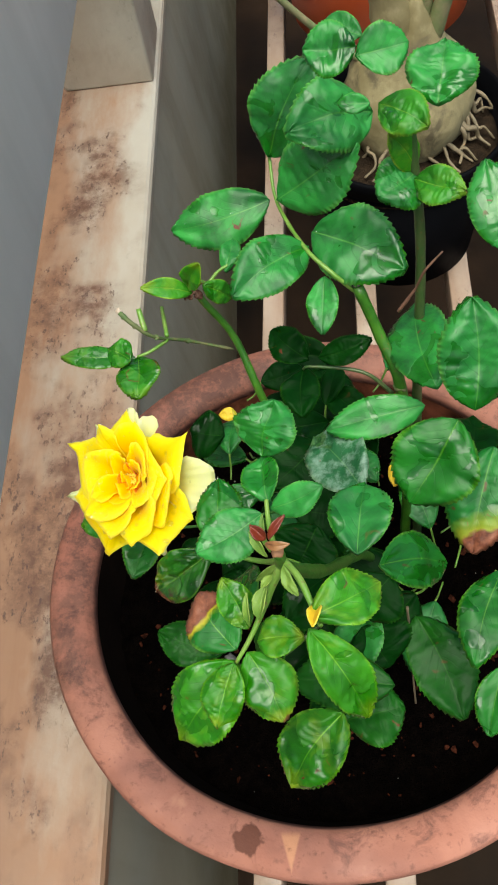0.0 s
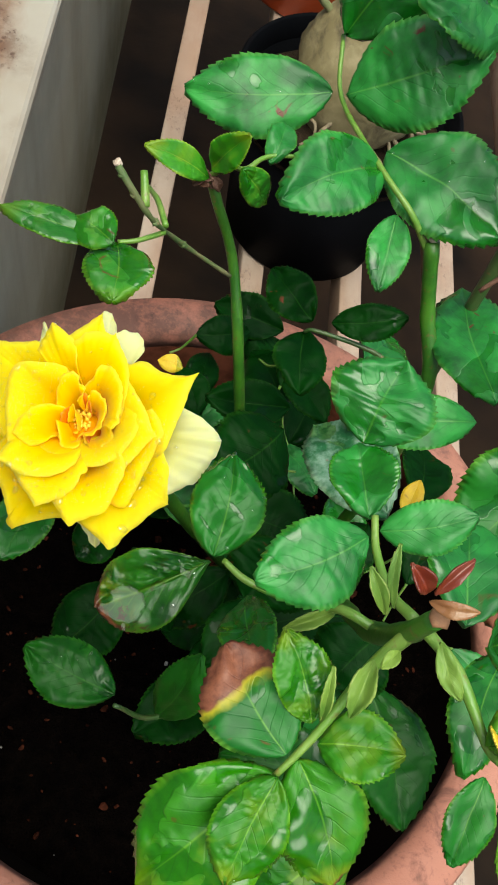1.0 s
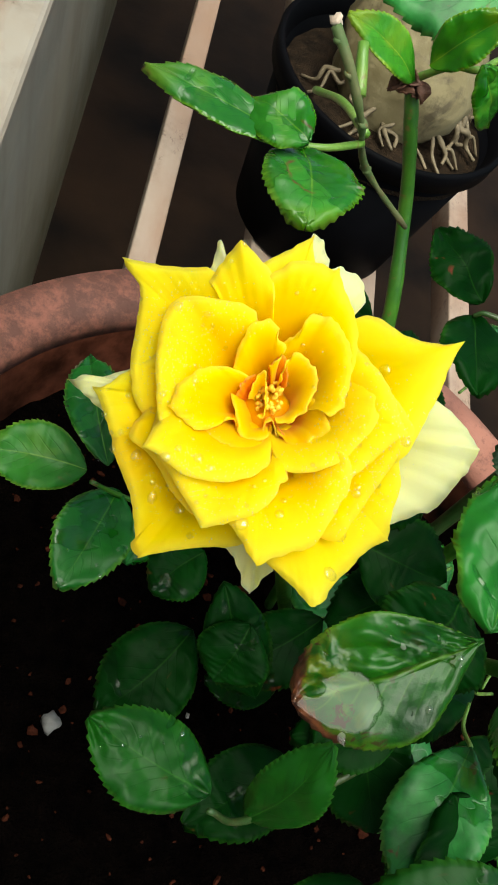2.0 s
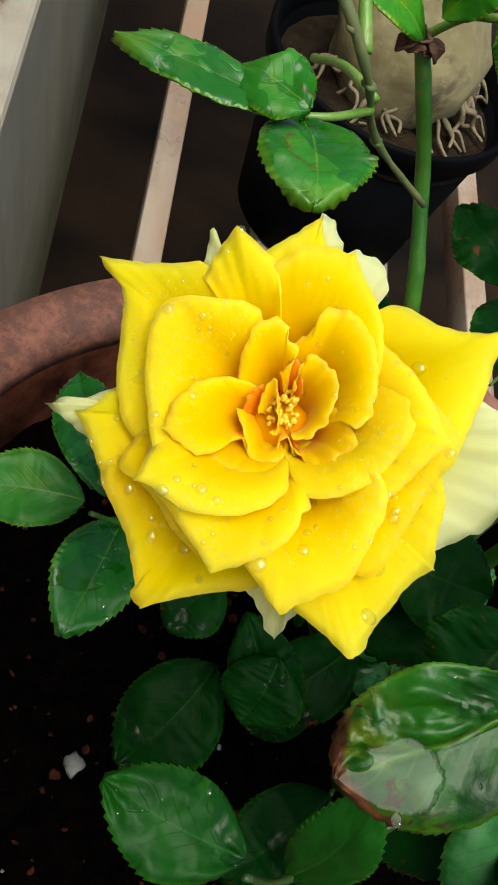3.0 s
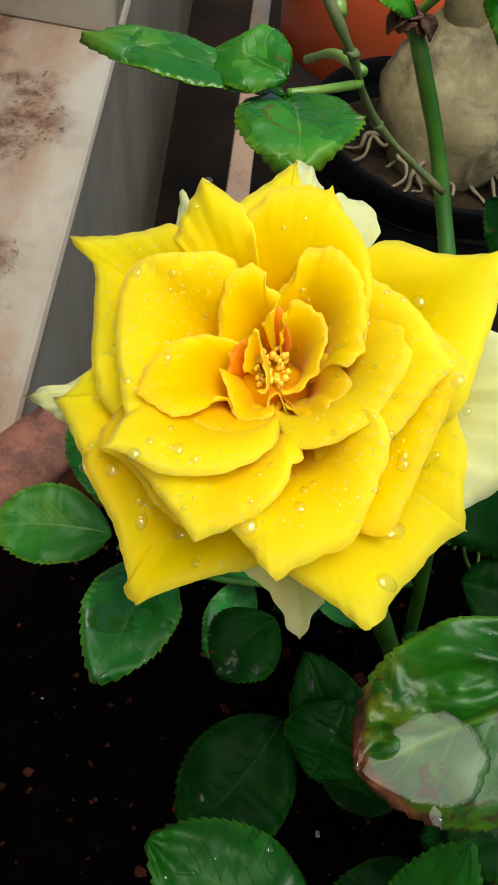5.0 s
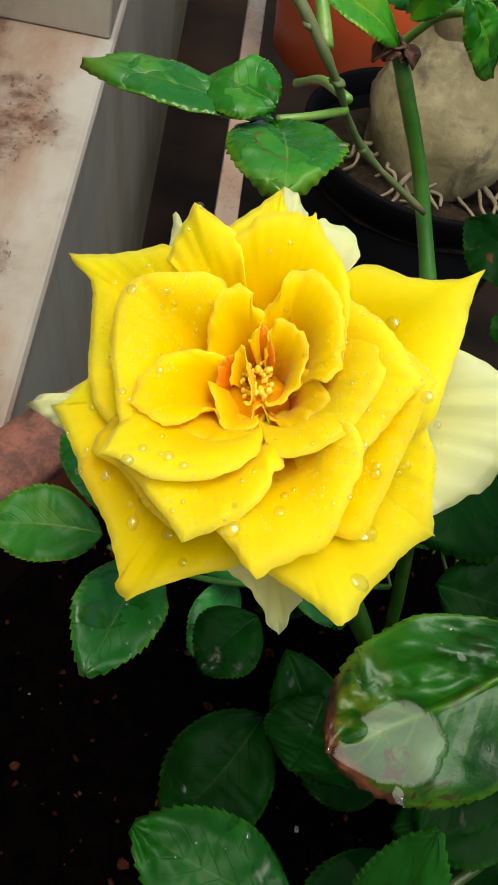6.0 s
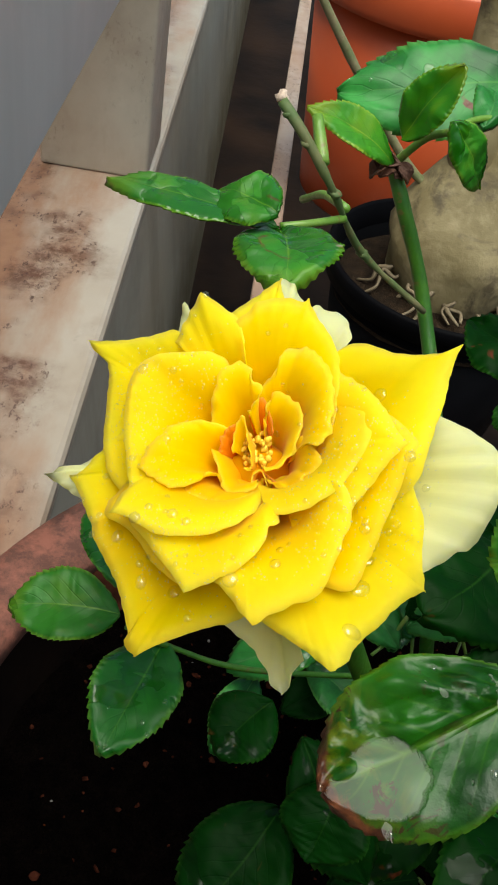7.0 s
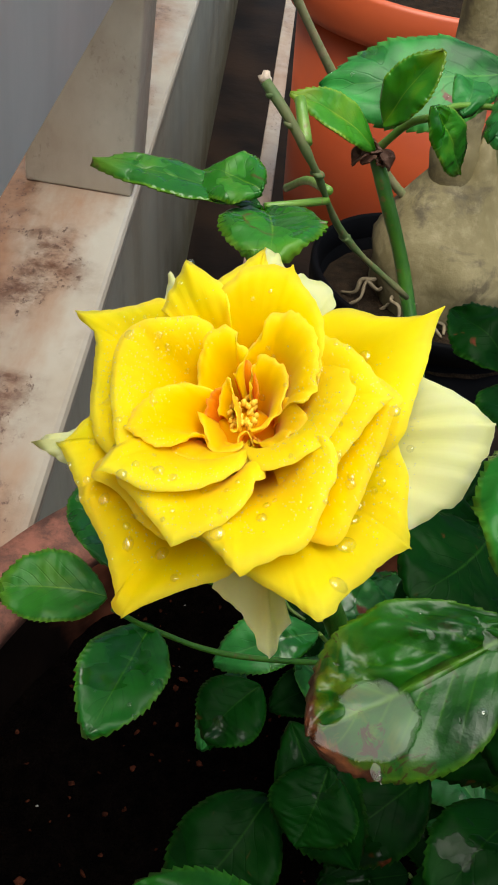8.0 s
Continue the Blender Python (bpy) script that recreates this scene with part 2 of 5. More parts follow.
STEM_OLD = stem_material("stem_woody", (0.06, 0.10, 0.025), (0.13, 0.12, 0.05), 0.7)
# darker copy of the stem green, with the bush's shade put into its colour
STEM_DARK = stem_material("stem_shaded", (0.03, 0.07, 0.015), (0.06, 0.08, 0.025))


def plain(name, a, b, scale, rough=0.6, relief=0.2, depth=0.001, metal=0.0, spec=0.5):
    m = Nodes(name, rough, metal, spec)
    m.color(m.mix(m.grey(m.noise(scale, 5), 0.3, 0.7), a, b))
    m.bump(m.math("ADD", m.noise(scale * 6, 4), m.math("MULTIPLY", m.noise(scale), 2.0)), relief, depth)
    return m.mat


def terracotta():
    m = Nodes("terracotta", 0.72, 0.0, 0.22)
    c = m.mix(m.grey(m.noise(28, 5), 0.3, 0.7), (0.285, 0.112, 0.078), (0.37, 0.162, 0.118))
    c = m.mix(m.grey(m.noise(60, 7, 0.75, None, 0.5), 0.53, 0.66, 0.0, 0.75), c, (0.10, 0.045, 0.038))
    c = m.mix(m.grey(m.noise(9, 4, 0.6), 0.52, 0.68, 0.0, 0.75), c, (0.14, 0.060, 0.050))
    c = m.mix(m.grey(m.noise(16, 4, 0.6, None, 1.0), 0.62, 0.72, 0.0, 0.45), c, (0.46, 0.23, 0.155))
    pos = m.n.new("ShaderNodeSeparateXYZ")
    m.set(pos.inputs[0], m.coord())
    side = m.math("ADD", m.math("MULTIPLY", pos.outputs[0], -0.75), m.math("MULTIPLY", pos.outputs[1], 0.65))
    mark = m.n.new("ShaderNodeVectorMath")
    mark.operation = "DISTANCE"
    m.set(mark.inputs[0], m.coord())
    mark.inputs[1].default_value = (-0.0432, -0.1370, TALL)
    spill = m.grey(m.math("ADD", mark.outputs["Value"], m.math("MULTIPLY", m.noise(160, 3), 0.008)), 0.0105, 0.0118, 0.9, 0.0)
    c = m.mix(spill, c, (0.085, 0.03, 0.02))
    wedge = m.math("SUBTRACT", m.math("MULTIPLY", m.math("ADD", pos.outputs[1], 0.153), 0.28), m.math("ABSOLUTE", m.math("ADD", pos.outputs[0], 0.0225)))
    wedge = m.math("MULTIPLY", m.grey(wedge, 0.0, 0.0012), m.grey(pos.outputs[1], -0.136, -0.133, 0.6, 0.0))
    c = m.mix(wedge, c, (0.46, 0.22, 0.12))
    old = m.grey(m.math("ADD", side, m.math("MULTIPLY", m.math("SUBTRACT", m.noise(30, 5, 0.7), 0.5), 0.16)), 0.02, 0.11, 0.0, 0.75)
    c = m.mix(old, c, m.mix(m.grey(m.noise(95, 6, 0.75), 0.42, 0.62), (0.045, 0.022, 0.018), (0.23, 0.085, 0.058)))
    c = m.mix(m.grey(m.noise(240, 4, 0.7), 0.58, 0.7, 0.0, 0.45), c, (0.07, 0.03, 0.025))
    m.color(c)
    m.rough(m.grey(m.noise(20), 0.35, 0.65, 0.5, 0.8))
    m.bump(m.math("ADD", m.noise(420, 4), m.math("MULTIPLY", m.noise(60, 4), 2.0)), 0.3, 0.0012)
    return m.mat


def rusty_paint(name, paint, tint, much=0.5, run=None):
    """Cream paint with soft pink-tan stains and a few clusters of dark rust specks. run: the x range over which the stain thins out."""
    m = Nodes(name, 0.5, 0.0, 0.4)
    c = m.mix(m.grey(m.noise(6, 4), 0.35, 0.65), paint, tint)
    stain = m.noise(1.0, 6, 0.6, m.stretch((14, 5, 10)))
    band = 0.5
    if run:
        pos = m.n.new("ShaderNodeSeparateXYZ")
        m.set(pos.inputs[0], m.coord())
        stain = m.math("ADD", stain, m.grey(pos.outputs[0], run[0], run[1], 0.16, -0.24))
        band = m.math("MULTIPLY", m.grey(pos.outputs[0], run[0] - 0.05, run[0] + 0.03), m.grey(pos.outputs[0], run[0] + 0.06, run[1] - 0.01, 1.0, 0.0))
    if run:
        stain = m.math("ADD", stain, m.grey(pos.outputs[1], 0.05, 0.45, 0.16, -0.02))
    c = m.mix(m.grey(stain, 0.34, 0.62, 0.0, 0.92 * much), c, (0.225, 0.108, 0.056))
    streak = m.noise(1.0, 5, 0.65, m.stretch((60, 5, 20)))
    c = m.mix(m.math("MULTIPLY", m.grey(streak, 0.50, 0.70, 0.0, 0.5 * much), m.grey(stain, 0.40, 0.6)), c, (0.20, 0.095, 0.055))
    patch = m.math("MULTIPLY", m.grey(m.noise(1.0, 3, 0.55, m.stretch((20, 13, 10))), 0.45, 0.58), band)
    c = m.mix(m.math("MULTIPLY", m.grey(m.noise(48, 7, 0.75), 0.36, 0.60, 0.0, 0.95 * much), patch), c, (0.085, 0.034, 0.019))
    fine = m.grey(m.noise(1.0, 4, 0.7, m.stretch((230, 120, 150))), 0.56, 0.66, 0.0, 0.9 * much)
    c = m.mix(m.math("MULTIPLY", fine, m.grey(m.math("ADD", patch, m.math("MULTIPLY", stain, 0.25)), 0.22, 0.60)), c, (0.060, 0.026, 0.018))
    m.color(c)
    m.rough(m.grey(m.noise(22, 4), 0.35, 0.65, 0.3, 0.6))
    m.bump(m.math("ADD", m.noise(90, 5), m.math("MULTIPLY", m.noise(14, 3), 1.5)), 0.2, 0.002)
    return m.mat


TALL = 0.195
TERRACOTTA = terracotta()
def shaded_clay():
    """Pot's inner wall: shade painted near-black on the near side, red-brown on the far side."""
    m = Nodes("shaded_clay", 0.9, 0.0, 0.02)
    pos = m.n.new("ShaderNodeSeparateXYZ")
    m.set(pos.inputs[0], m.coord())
    # mask of the far side, kept red-brown as lit clay; the rest is painted shade
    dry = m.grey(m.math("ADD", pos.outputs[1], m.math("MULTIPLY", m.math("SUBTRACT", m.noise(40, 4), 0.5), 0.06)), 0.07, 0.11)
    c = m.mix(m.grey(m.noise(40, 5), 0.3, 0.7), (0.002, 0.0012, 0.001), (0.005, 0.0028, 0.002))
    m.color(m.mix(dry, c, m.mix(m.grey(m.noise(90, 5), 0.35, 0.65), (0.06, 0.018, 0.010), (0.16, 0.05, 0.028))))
    m.bump(m.noise(240, 4), 0.3, 0.001)
    return m.mat


SHADED_CLAY = shaded_clay()
CREAM = rusty_paint("cream_rusty_paint", (0.335, 0.30, 0.26), (0.29, 0.24, 0.19), 1.0, (-0.27, -0.155))
POST = rusty_paint("cream_post_paint", (0.50, 0.46, 0.38), (0.42, 0.37, 0.29), 0.25)
SLAT = rusty_paint("slat_paint", (0.34, 0.255, 0.205), (0.40, 0.335, 0.28), 0.6)
def streaked(name, a, b, stain, grime=None):
    """Painted sheet with faint runs of dirt down its face."""
    m = Nodes(name, 0.5, 0.0, 0.4)
    c = m.mix(m.grey(m.noise(5, 4), 0.3, 0.7), a, b)
    c = m.mix(m.grey(m.noise(1.0, 4, 0.6, m.stretch((3, 26, 2.0))), 0.46, 0.68, 0.0, 0.35), c, stain)
    if grime:
        pos = m.n.new("ShaderNodeSeparateXYZ")
        m.set(pos.inputs[0], m.coord())
        c = m.mix(m.grey(m.math("ADD", pos.outputs[2], m.math("MULTIPLY", m.math("SUBTRACT", m.noise(14, 5), 0.5), 0.10)), -0.16, -0.28, 0.0, 0.9), c, grime)
    m.color(c)
    m.rough(m.grey(m.noise(9, 4), 0.35, 0.65, 0.35, 0.6))
    m.bump(m.math("ADD", m.noise(60, 4), m.math("MULTIPLY", m.noise(5), 2.0)), 0.15, 0.002)
    return m.mat


FASCIA = streaked("grey_green_fascia", (0.215, 0.205, 0.18), (0.25, 0.225, 0.18), (0.11, 0.09, 0.06), (0.10, 0.078, 0.042))
GREY = streaked("grey_sheet_paint", (0.50, 0.485, 0.465), (0.56, 0.54, 0.52), (0.42, 0.405, 0.385))
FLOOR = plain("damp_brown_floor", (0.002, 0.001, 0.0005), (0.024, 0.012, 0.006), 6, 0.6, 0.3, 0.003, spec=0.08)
BLACK = plain("black_plastic", (0.0015, 0.0015, 0.002), (0.003, 0.003, 0.004), 20, 0.6, 0.1, 0.001, spec=0.03)
ORANGE = plain("orange_plastic", (0.42, 0.060, 0.016), (0.48, 0.08, 0.022), 8, 0.42, 0.08, 0.001)
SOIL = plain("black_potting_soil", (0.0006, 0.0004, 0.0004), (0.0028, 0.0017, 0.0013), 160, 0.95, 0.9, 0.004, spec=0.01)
CHIP = plain("bark_chip", (0.005, 0.0016, 0.0009), (0.055, 0.015, 0.008), 200, 0.9, 0.3, 0.001, spec=0.03)
PEBBLE = plain("pale_grit", (0.07, 0.06, 0.055), (0.20, 0.185, 0.17), 200, 0.7, 0.3, 0.001)
PALE_STONE = plain("pale_stone", (0.09, 0.084, 0.08), (0.19, 0.18, 0.17), 200, 0.6, 0.3, 0.001)
MIX = plain("dark_potting_mix", (0.008, 0.005, 0.003), (0.030, 0.018, 0.010), 120, 0.9, 0.8, 0.003, spec=0.1)
def caudex_bark():
    m = Nodes("caudex_bark", 0.65, 0.0, 0.3)
    c = m.mix(m.grey(m.noise(14, 4), 0.35, 0.65), (0.14, 0.11, 0.05), (0.27, 0.22, 0.12))
    c = m.mix(m.grey(m.noise(24, 5, 0.65, None, 0.6), 0.53, 0.64, 0.0, 0.8), c, (0.06, 0.046, 0.028))
    c = m.mix(m.grey(m.noise(110, 4, 0.7), 0.52, 0.66, 0.0, 0.2), c, (0.36, 0.30, 0.18))
    m.color(c)
    m.bump(m.math("ADD", m.noise(200, 4), m.math("MULTIPLY", m.noise(30, 3), 2.0)), 0.25, 0.003)
    return m.mat


CAUDEX = caudex_bark()
ROOT = plain("pale_root", (0.08, 0.058, 0.03), (0.20, 0.15, 0.09), 40, 0.7, 0.4, 0.002)
REDLEAF = plain("young_red_leaf", (0.09, 0.005, 0.005), (0.15, 0.03, 0.012), 120, 0.3, 0.2, 0.0006)
DRIED = plain("dried_brown_leaf", (0.06, 0.022, 0.012), (0.14, 0.06, 0.035), 200, 0.7, 0.4, 0.0008)
STAMEN = plain("stamen_yellow", (0.72, 0.42, 0.02), (0.80, 0.55, 0.05), 300, 0.6, 0.2, 0.0003)
CUT_FRESH = plain("cut_cane", (0.15, 0.065, 0.028), (0.26, 0.12, 0.055), 300, 0.7, 0.3, 0.0005)
CUT = plain("cut_wood", (0.42, 0.31, 0.23), (0.58, 0.47, 0.40), 300, 0.8, 0.3, 0.0005)

WATER = bpy.data.materials.new("water")
WATER.use_nodes = True
wt, wk = WATER.node_tree.nodes, WATER.node_tree.links
wt.remove(wt["Principled BSDF"])
clear, milk, shine, edge, sharp = wt.new("ShaderNodeBsdfTransparent"), wt.new("ShaderNodeBsdfTranslucent"), wt.new("ShaderNodeBsdfGlossy"), wt.new("ShaderNodeLayerWeight"), wt.new("ShaderNodeMapRange")
inner, outer = wt.new("ShaderNodeMixShader"), wt.new("ShaderNodeMixShader")
# pale translucent share put in for the light gathered inside a drop
milk.inputs[0].default_value = (1.0, 0.98, 0.72, 1)
shine.inputs["Roughness"].default_value, edge.inputs["Blend"].default_value = 0.03, 0.35
sharp.inputs[1].default_value, sharp.inputs[2].default_value, sharp.inputs[3].default_value, sharp.inputs[4].default_value = 0.25, 1.0, 0.09, 0.75
inner.inputs[0].default_value = 0.12
for a, b in ((clear.outputs[0], inner.inputs[1]), (milk.outputs[0], inner.inputs[2]), (edge.outputs["Facing"], sharp.inputs[0]), (sharp.outputs[0], outer.inputs[0]), (inner.outputs[0], outer.inputs[1]), (shine.outputs[0], outer.inputs[2]), (outer.outputs[0], wt["Material Output"].inputs[0])):
    wk.new(a, b)


# mostly pale beads, their paleness painted in for tiny glints
DEW = WATER.copy()
DEW.name = "dew"
DEW.node_tree.nodes["Translucent BSDF"].inputs[0].default_value = (1.0, 1.0, 0.86, 1)
for node in DEW.node_tree.nodes:
    if node.type == "MIX_SHADER" and not node.inputs[0].is_linked:
        node.inputs[0].default_value = 0.85


# ---- makers ----
def mesh_of(name, bm, material, smooth=True):
    me = bpy.data.meshes.new(name)
    bm.to_mesh(me)
    bm.free()
    me.polygons.foreach_set("use_smooth", [smooth] * len(me.polygons))
    me.materials.append(material)
    return me


def part(name, bm, material, parent, label="", smooth=True):
    ob = new(name, mesh_of(name, bm, material, smooth))
    ob.parent = parent
    return tagged(ob, label)


def thing(name, label, category, group="", at=(0, 0, 0)):
    ob = new(name)
    ob.empty_display_size = 0.02
    ob.location = at
    return tagged(ob, label, category, group)


def single(name, bm, material, label, category="", kind="", smooth=True, group=""):
    return tagged(new(name, mesh_of(name, bm, material, smooth)), label, category, group, kind)


def sheet(rows, uvs=None, closed=False):
    """A bmesh grid through rows of points."""
    bm = bmesh.new()
    vs = [[bm.verts.new(p) for p in r] for r in rows]
    uv = bm.loops.layers.uv.new("UVMap")
    n = len(rows[0])
    for i in range(len(rows) - 1):
        for j in range(n if closed else n - 1):
            k = (j + 1) % n
            quad = ((i, j), (i, k), (i + 1, k), (i + 1, j))
            f = bm.faces.new([vs[a][b] for a, b in quad])
            if uvs:
                for loop, (a, b) in zip(f.loops, quad):
                    loop[uv].uv = uvs[a][b]
    return bm


def lathe(profile, steps=96, wobble=0.0):
    """Turns a profile of (radius, height) round the z axis."""
    rows = []
    for r, z in profile:
        rows.append([((r + wobble * noise.noise((math.cos(a) * 2, math.sin(a) * 2, z * 20))) * math.cos(a), (r + wobble * noise.noise((math.cos(a) * 2, math.sin(a) * 2, z * 20))) * math.sin(a), z) for a in (2 * math.pi * k / steps for k in range(steps))])
    return sheet(rows, closed=True)


def smooth_line(points, steps=6):
    """Catmull-Rom through points."""
    p = [Vector(q) for q in points]
    p = [2 * p[0] - p[1]] + p + [2 * p[-1] - p[-2]]
    out = []
    for i in range(1, len(p) - 2):
        a, b, c, d = p[i - 1 : i + 3]
        for k in range(steps):
            t = k / steps
            out.append(0.5 * (2 * b + (c - a) * t + (2 * a - 5 * b + 4 * c - d) * t * t + (3 * b - a - 3 * c + d) * t**3))
    return out + [p[-2]]


def tube(points, r0, r1, sides=10, knots=0.0, cap=True):
    line = smooth_line(points)
    rows, side = [], Vector((0.3, 0.9, 0.1))
    for i, c in enumerate(line):
        d = (line[min(i + 1, len(line) - 1)] - line[max(i - 1, 0)]).normalized()
        side = (side - d * side.dot(d)).normalized()
        up, t = d.cross(side), i / (len(line) - 1)
        r = (r0 + (r1 - r0) * t) * (1 + knots * noise.noise(c * 180))
        rows.append([c + side * r * math.cos(a) + up * r * math.sin(a) for a in (2 * math.pi * k / sides for k in range(sides))])
    bm = sheet(rows, closed=True)
    if cap:
        bm.verts.ensure_lookup_table()
        n = len(bm.verts)
        bm.faces.new([bm.verts[k] for k in range(n - sides, n)])
        bm.faces.new([bm.verts[k] for k in reversed(range(sides))])
    return bm


def box(x0, y0, z0, x1, y1, z1, bevel=0.0, slope=0.0):
    bm = bmesh.new()
    bmesh.ops.create_cube(bm, size=1)
    for v in bm.verts:
        v.co = Vector((x0 + (x1 - x0) * (v.co.x + 0.5) + slope * (y0 + (y1 - y0) * (v.co.y + 0.5)), y0 + (y1 - y0) * (v.co.y + 0.5), z0 + (z1 - z0) * (v.co.z + 0.5)))
    if bevel:
        bmesh.ops.bevel(bm, geom=bm.edges[:], offset=bevel, segments=2, affect="EDGES", profile=0.5)
    return bm


def lump(radius, seed, rough=0.25, flat=1.0, level=2):
    bm = bmesh.new()
    bmesh.ops.create_icosphere(bm, subdivisions=level, radius=1)
    for v in bm.verts:
        v.co *= radius * (1 + rough * noise.noise(v.co * 1.6 + Vector((seed, 0, seed * 0.7))))
        v.co.z *= flat
    return bm


# ---- setting ----
# ledge with its sloping fascia, as one section drawn along y
LEDGE_TOP, SLAT_TOP, FLOOR_Z = 0.025, -0.043, -0.33


def extrude(section, y0, y1, steps=1):
    rows = [[(x, y0 + (y1 - y0) * k / steps, z) for x, z in section] for k in range(steps + 1)]
    bm = sheet(rows, closed=True)
    bm.verts.ensure_lookup_table()
    n = len(section)
    bm.faces.new([bm.verts[k] for k in reversed(range(n))])
    bm.faces.new([bm.verts[-n + k] for k in range(n)])
    bmesh.ops.recalc_face_normals(bm, faces=bm.faces)
    return bm


ledge = single("ledge", extrude([(-0.40, LEDGE_TOP), (-0.172, LEDGE_TOP), (-0.169, LEDGE_TOP - 0.001), (-0.167, LEDGE_TOP - 0.004), (-0.167, LEDGE_TOP - 0.012), (-0.40, LEDGE_TOP - 0.012)], -0.8, 3.0), CREAM, "cream-painted metal ledge blotched with rust", "ledge", "structure", False)
fascia = single("fascia", extrude([(-0.40, LEDGE_TOP - 0.0125), (-0.169, LEDGE_TOP - 0.0125), (-0.136, -0.30), (-0.134, FLOOR_Z), (-0.40, FLOOR_Z)], -0.8, 3.0), FASCIA, "grey-green fascia below the ledge", "wall", "structure", False)
post = single("post", box(-0.268, 0.79, LEDGE_TOP, -0.171, 0.88, 0.9, 0.003), POST, "cream-painted square post standing on the ledge", "post", "structure")
single("wall_panel", box(-0.196, -0.5, 0.225, -0.176, 3.0, 0.62, 0.002), GREY, "plain grey painted sheet above the ledge", "wall", "structure")
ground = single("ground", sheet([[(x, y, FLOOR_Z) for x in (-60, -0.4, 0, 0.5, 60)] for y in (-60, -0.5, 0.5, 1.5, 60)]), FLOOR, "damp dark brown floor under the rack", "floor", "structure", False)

# added wall, out of view, that limits light from behind the ledge
added_wall_west = single("added_wall_west", box(-0.60, -1.5, FLOOR_Z, -0.50, 4.4, 0.75), GREY, "unseen grey wall added beyond the ledge to limit sky light", "wall", "structure")

# invented wall behind the camera, there only to shape light and reflections
added_wall_south = single("added_wall_south", box(-0.6, -2.6, FLOOR_Z, 3.0, -2.5, 1.5), GREY, "unseen grey wall added behind the camera to limit sky light", "wall", "structure")

# slatted rack
rack = thing("slatted_rack", "rack of narrow rust-pink painted slats", "rack")
for k in range(7):
    x = -0.0835 + 0.0883 * k
    part("slat", box(x, -0.4, SLAT_TOP - 0.03, x + 0.020, 3.0, SLAT_TOP, 0.0015, 0.030), SLAT, rack)
for y in (-0.38, 2.95):
    part("crossbar", box(-0.115, y, SLAT_TOP - 0.06, 0.55, y + 0.03, SLAT_TOP - 0.030, 0.0015), SLAT, rack)
for x in (-0.11, 0.52):
    for y in (-0.35, 2.95):
        part("leg", box(x, y, FLOOR_Z, x + 0.03, y + 0.03, SLAT_TOP - 0.06, 0.002), SLAT, rack)

# ---- terracotta pot ----
POT = Vector((-0.0169, 0.1808, SLAT_TOP))
RIM, RI = 0.1572, 0.1326
pot = thing("terracotta_pot", "weathered round terracotta pot with a thick rim", "plant pot", at=POT)
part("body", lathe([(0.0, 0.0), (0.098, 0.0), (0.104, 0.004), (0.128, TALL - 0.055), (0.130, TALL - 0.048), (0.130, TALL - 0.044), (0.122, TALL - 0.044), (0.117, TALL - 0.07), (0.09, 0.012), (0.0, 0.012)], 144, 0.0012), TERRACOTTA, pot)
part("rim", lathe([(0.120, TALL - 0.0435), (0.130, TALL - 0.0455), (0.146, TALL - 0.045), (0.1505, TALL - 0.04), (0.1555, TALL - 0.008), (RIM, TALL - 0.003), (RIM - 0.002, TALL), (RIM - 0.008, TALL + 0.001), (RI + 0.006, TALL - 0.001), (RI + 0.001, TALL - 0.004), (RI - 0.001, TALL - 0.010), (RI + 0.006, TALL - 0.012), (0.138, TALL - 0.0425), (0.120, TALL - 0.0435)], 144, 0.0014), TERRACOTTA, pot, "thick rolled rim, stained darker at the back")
part("inner_wall", lathe([(RI - 0.001, TALL - 0.0098), (RI - 0.0075, TALL - 0.0435), (RI - 0.0115, TALL - 0.065), (RI - 0.0075, TALL - 0.065), (RI + 0.004, TALL - 0.0115)], 144, 0.0010), SHADED_CLAY, pot, "inner wall with shade painted near-black on its near side")
SOIL_Z = TALL - 0.040


def soil_bm():
    rows = []
    for i in range(41):
        r = (RI - 0.0052) * i / 40
        rows.append([(r * math.cos(a), r * math.sin(a), SOIL_Z + 0.004 * noise.noise((r * math.cos(a) * 40, r * math.sin(a) * 40, 1)) + 0.003 * noise.noise((r * math.cos(a) * 130, r * math.sin(a) * 130, 2))) for a in (2 * math.pi * k / 160 for k in range(160))])
    return sheet(rows, closed=True)


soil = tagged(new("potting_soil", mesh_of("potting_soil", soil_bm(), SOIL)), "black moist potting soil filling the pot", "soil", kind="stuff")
soil.location = POT


def scatter(name, count, small, large, material, label, seed, flat):
    """Bits lying loose on the soil, joined."""
    rng = random.Random(seed)
    bm = bmesh.new()
    for k in range(count):
        a, r = rng.uniform(0, 6.28), (RI - 0.014) * math.sqrt(rng.uniform(0, 1))
        size = small + (large - small) * rng.random() ** 3
        bit = lump(size, rng.uniform(0, 50), 0.7, flat, 1)
        bit.transform(pose(r * math.cos(a), r * math.sin(a), SOIL_Z + size * 0.3 + 0.002, rng.uniform(-25, 25), rng.uniform(-25, 25), rng.uniform(0, 360)) @ Matrix.Diagonal((1.0, rng.uniform(0.4, 1), 1, 1)))
        me = bpy.data.meshes.new("bit")
        bit.to_mesh(me)
        bit.free()
        bm.from_mesh(me)
        bpy.data.meshes.remove(me)
    ob = tagged(new(name, mesh_of(name, bm, material, False)), label, "soil", kind="stuff")
    ob.location = POT
    return ob


scatter("bark_chips", 420, 0.0005, 0.0026, CHIP, "small brown bark chips on the soil", 3, 0.5)
scatter("grit", 22, 0.0004, 0.0013, PEBBLE, "pale grit scattered on the soil", 5, 0.6)

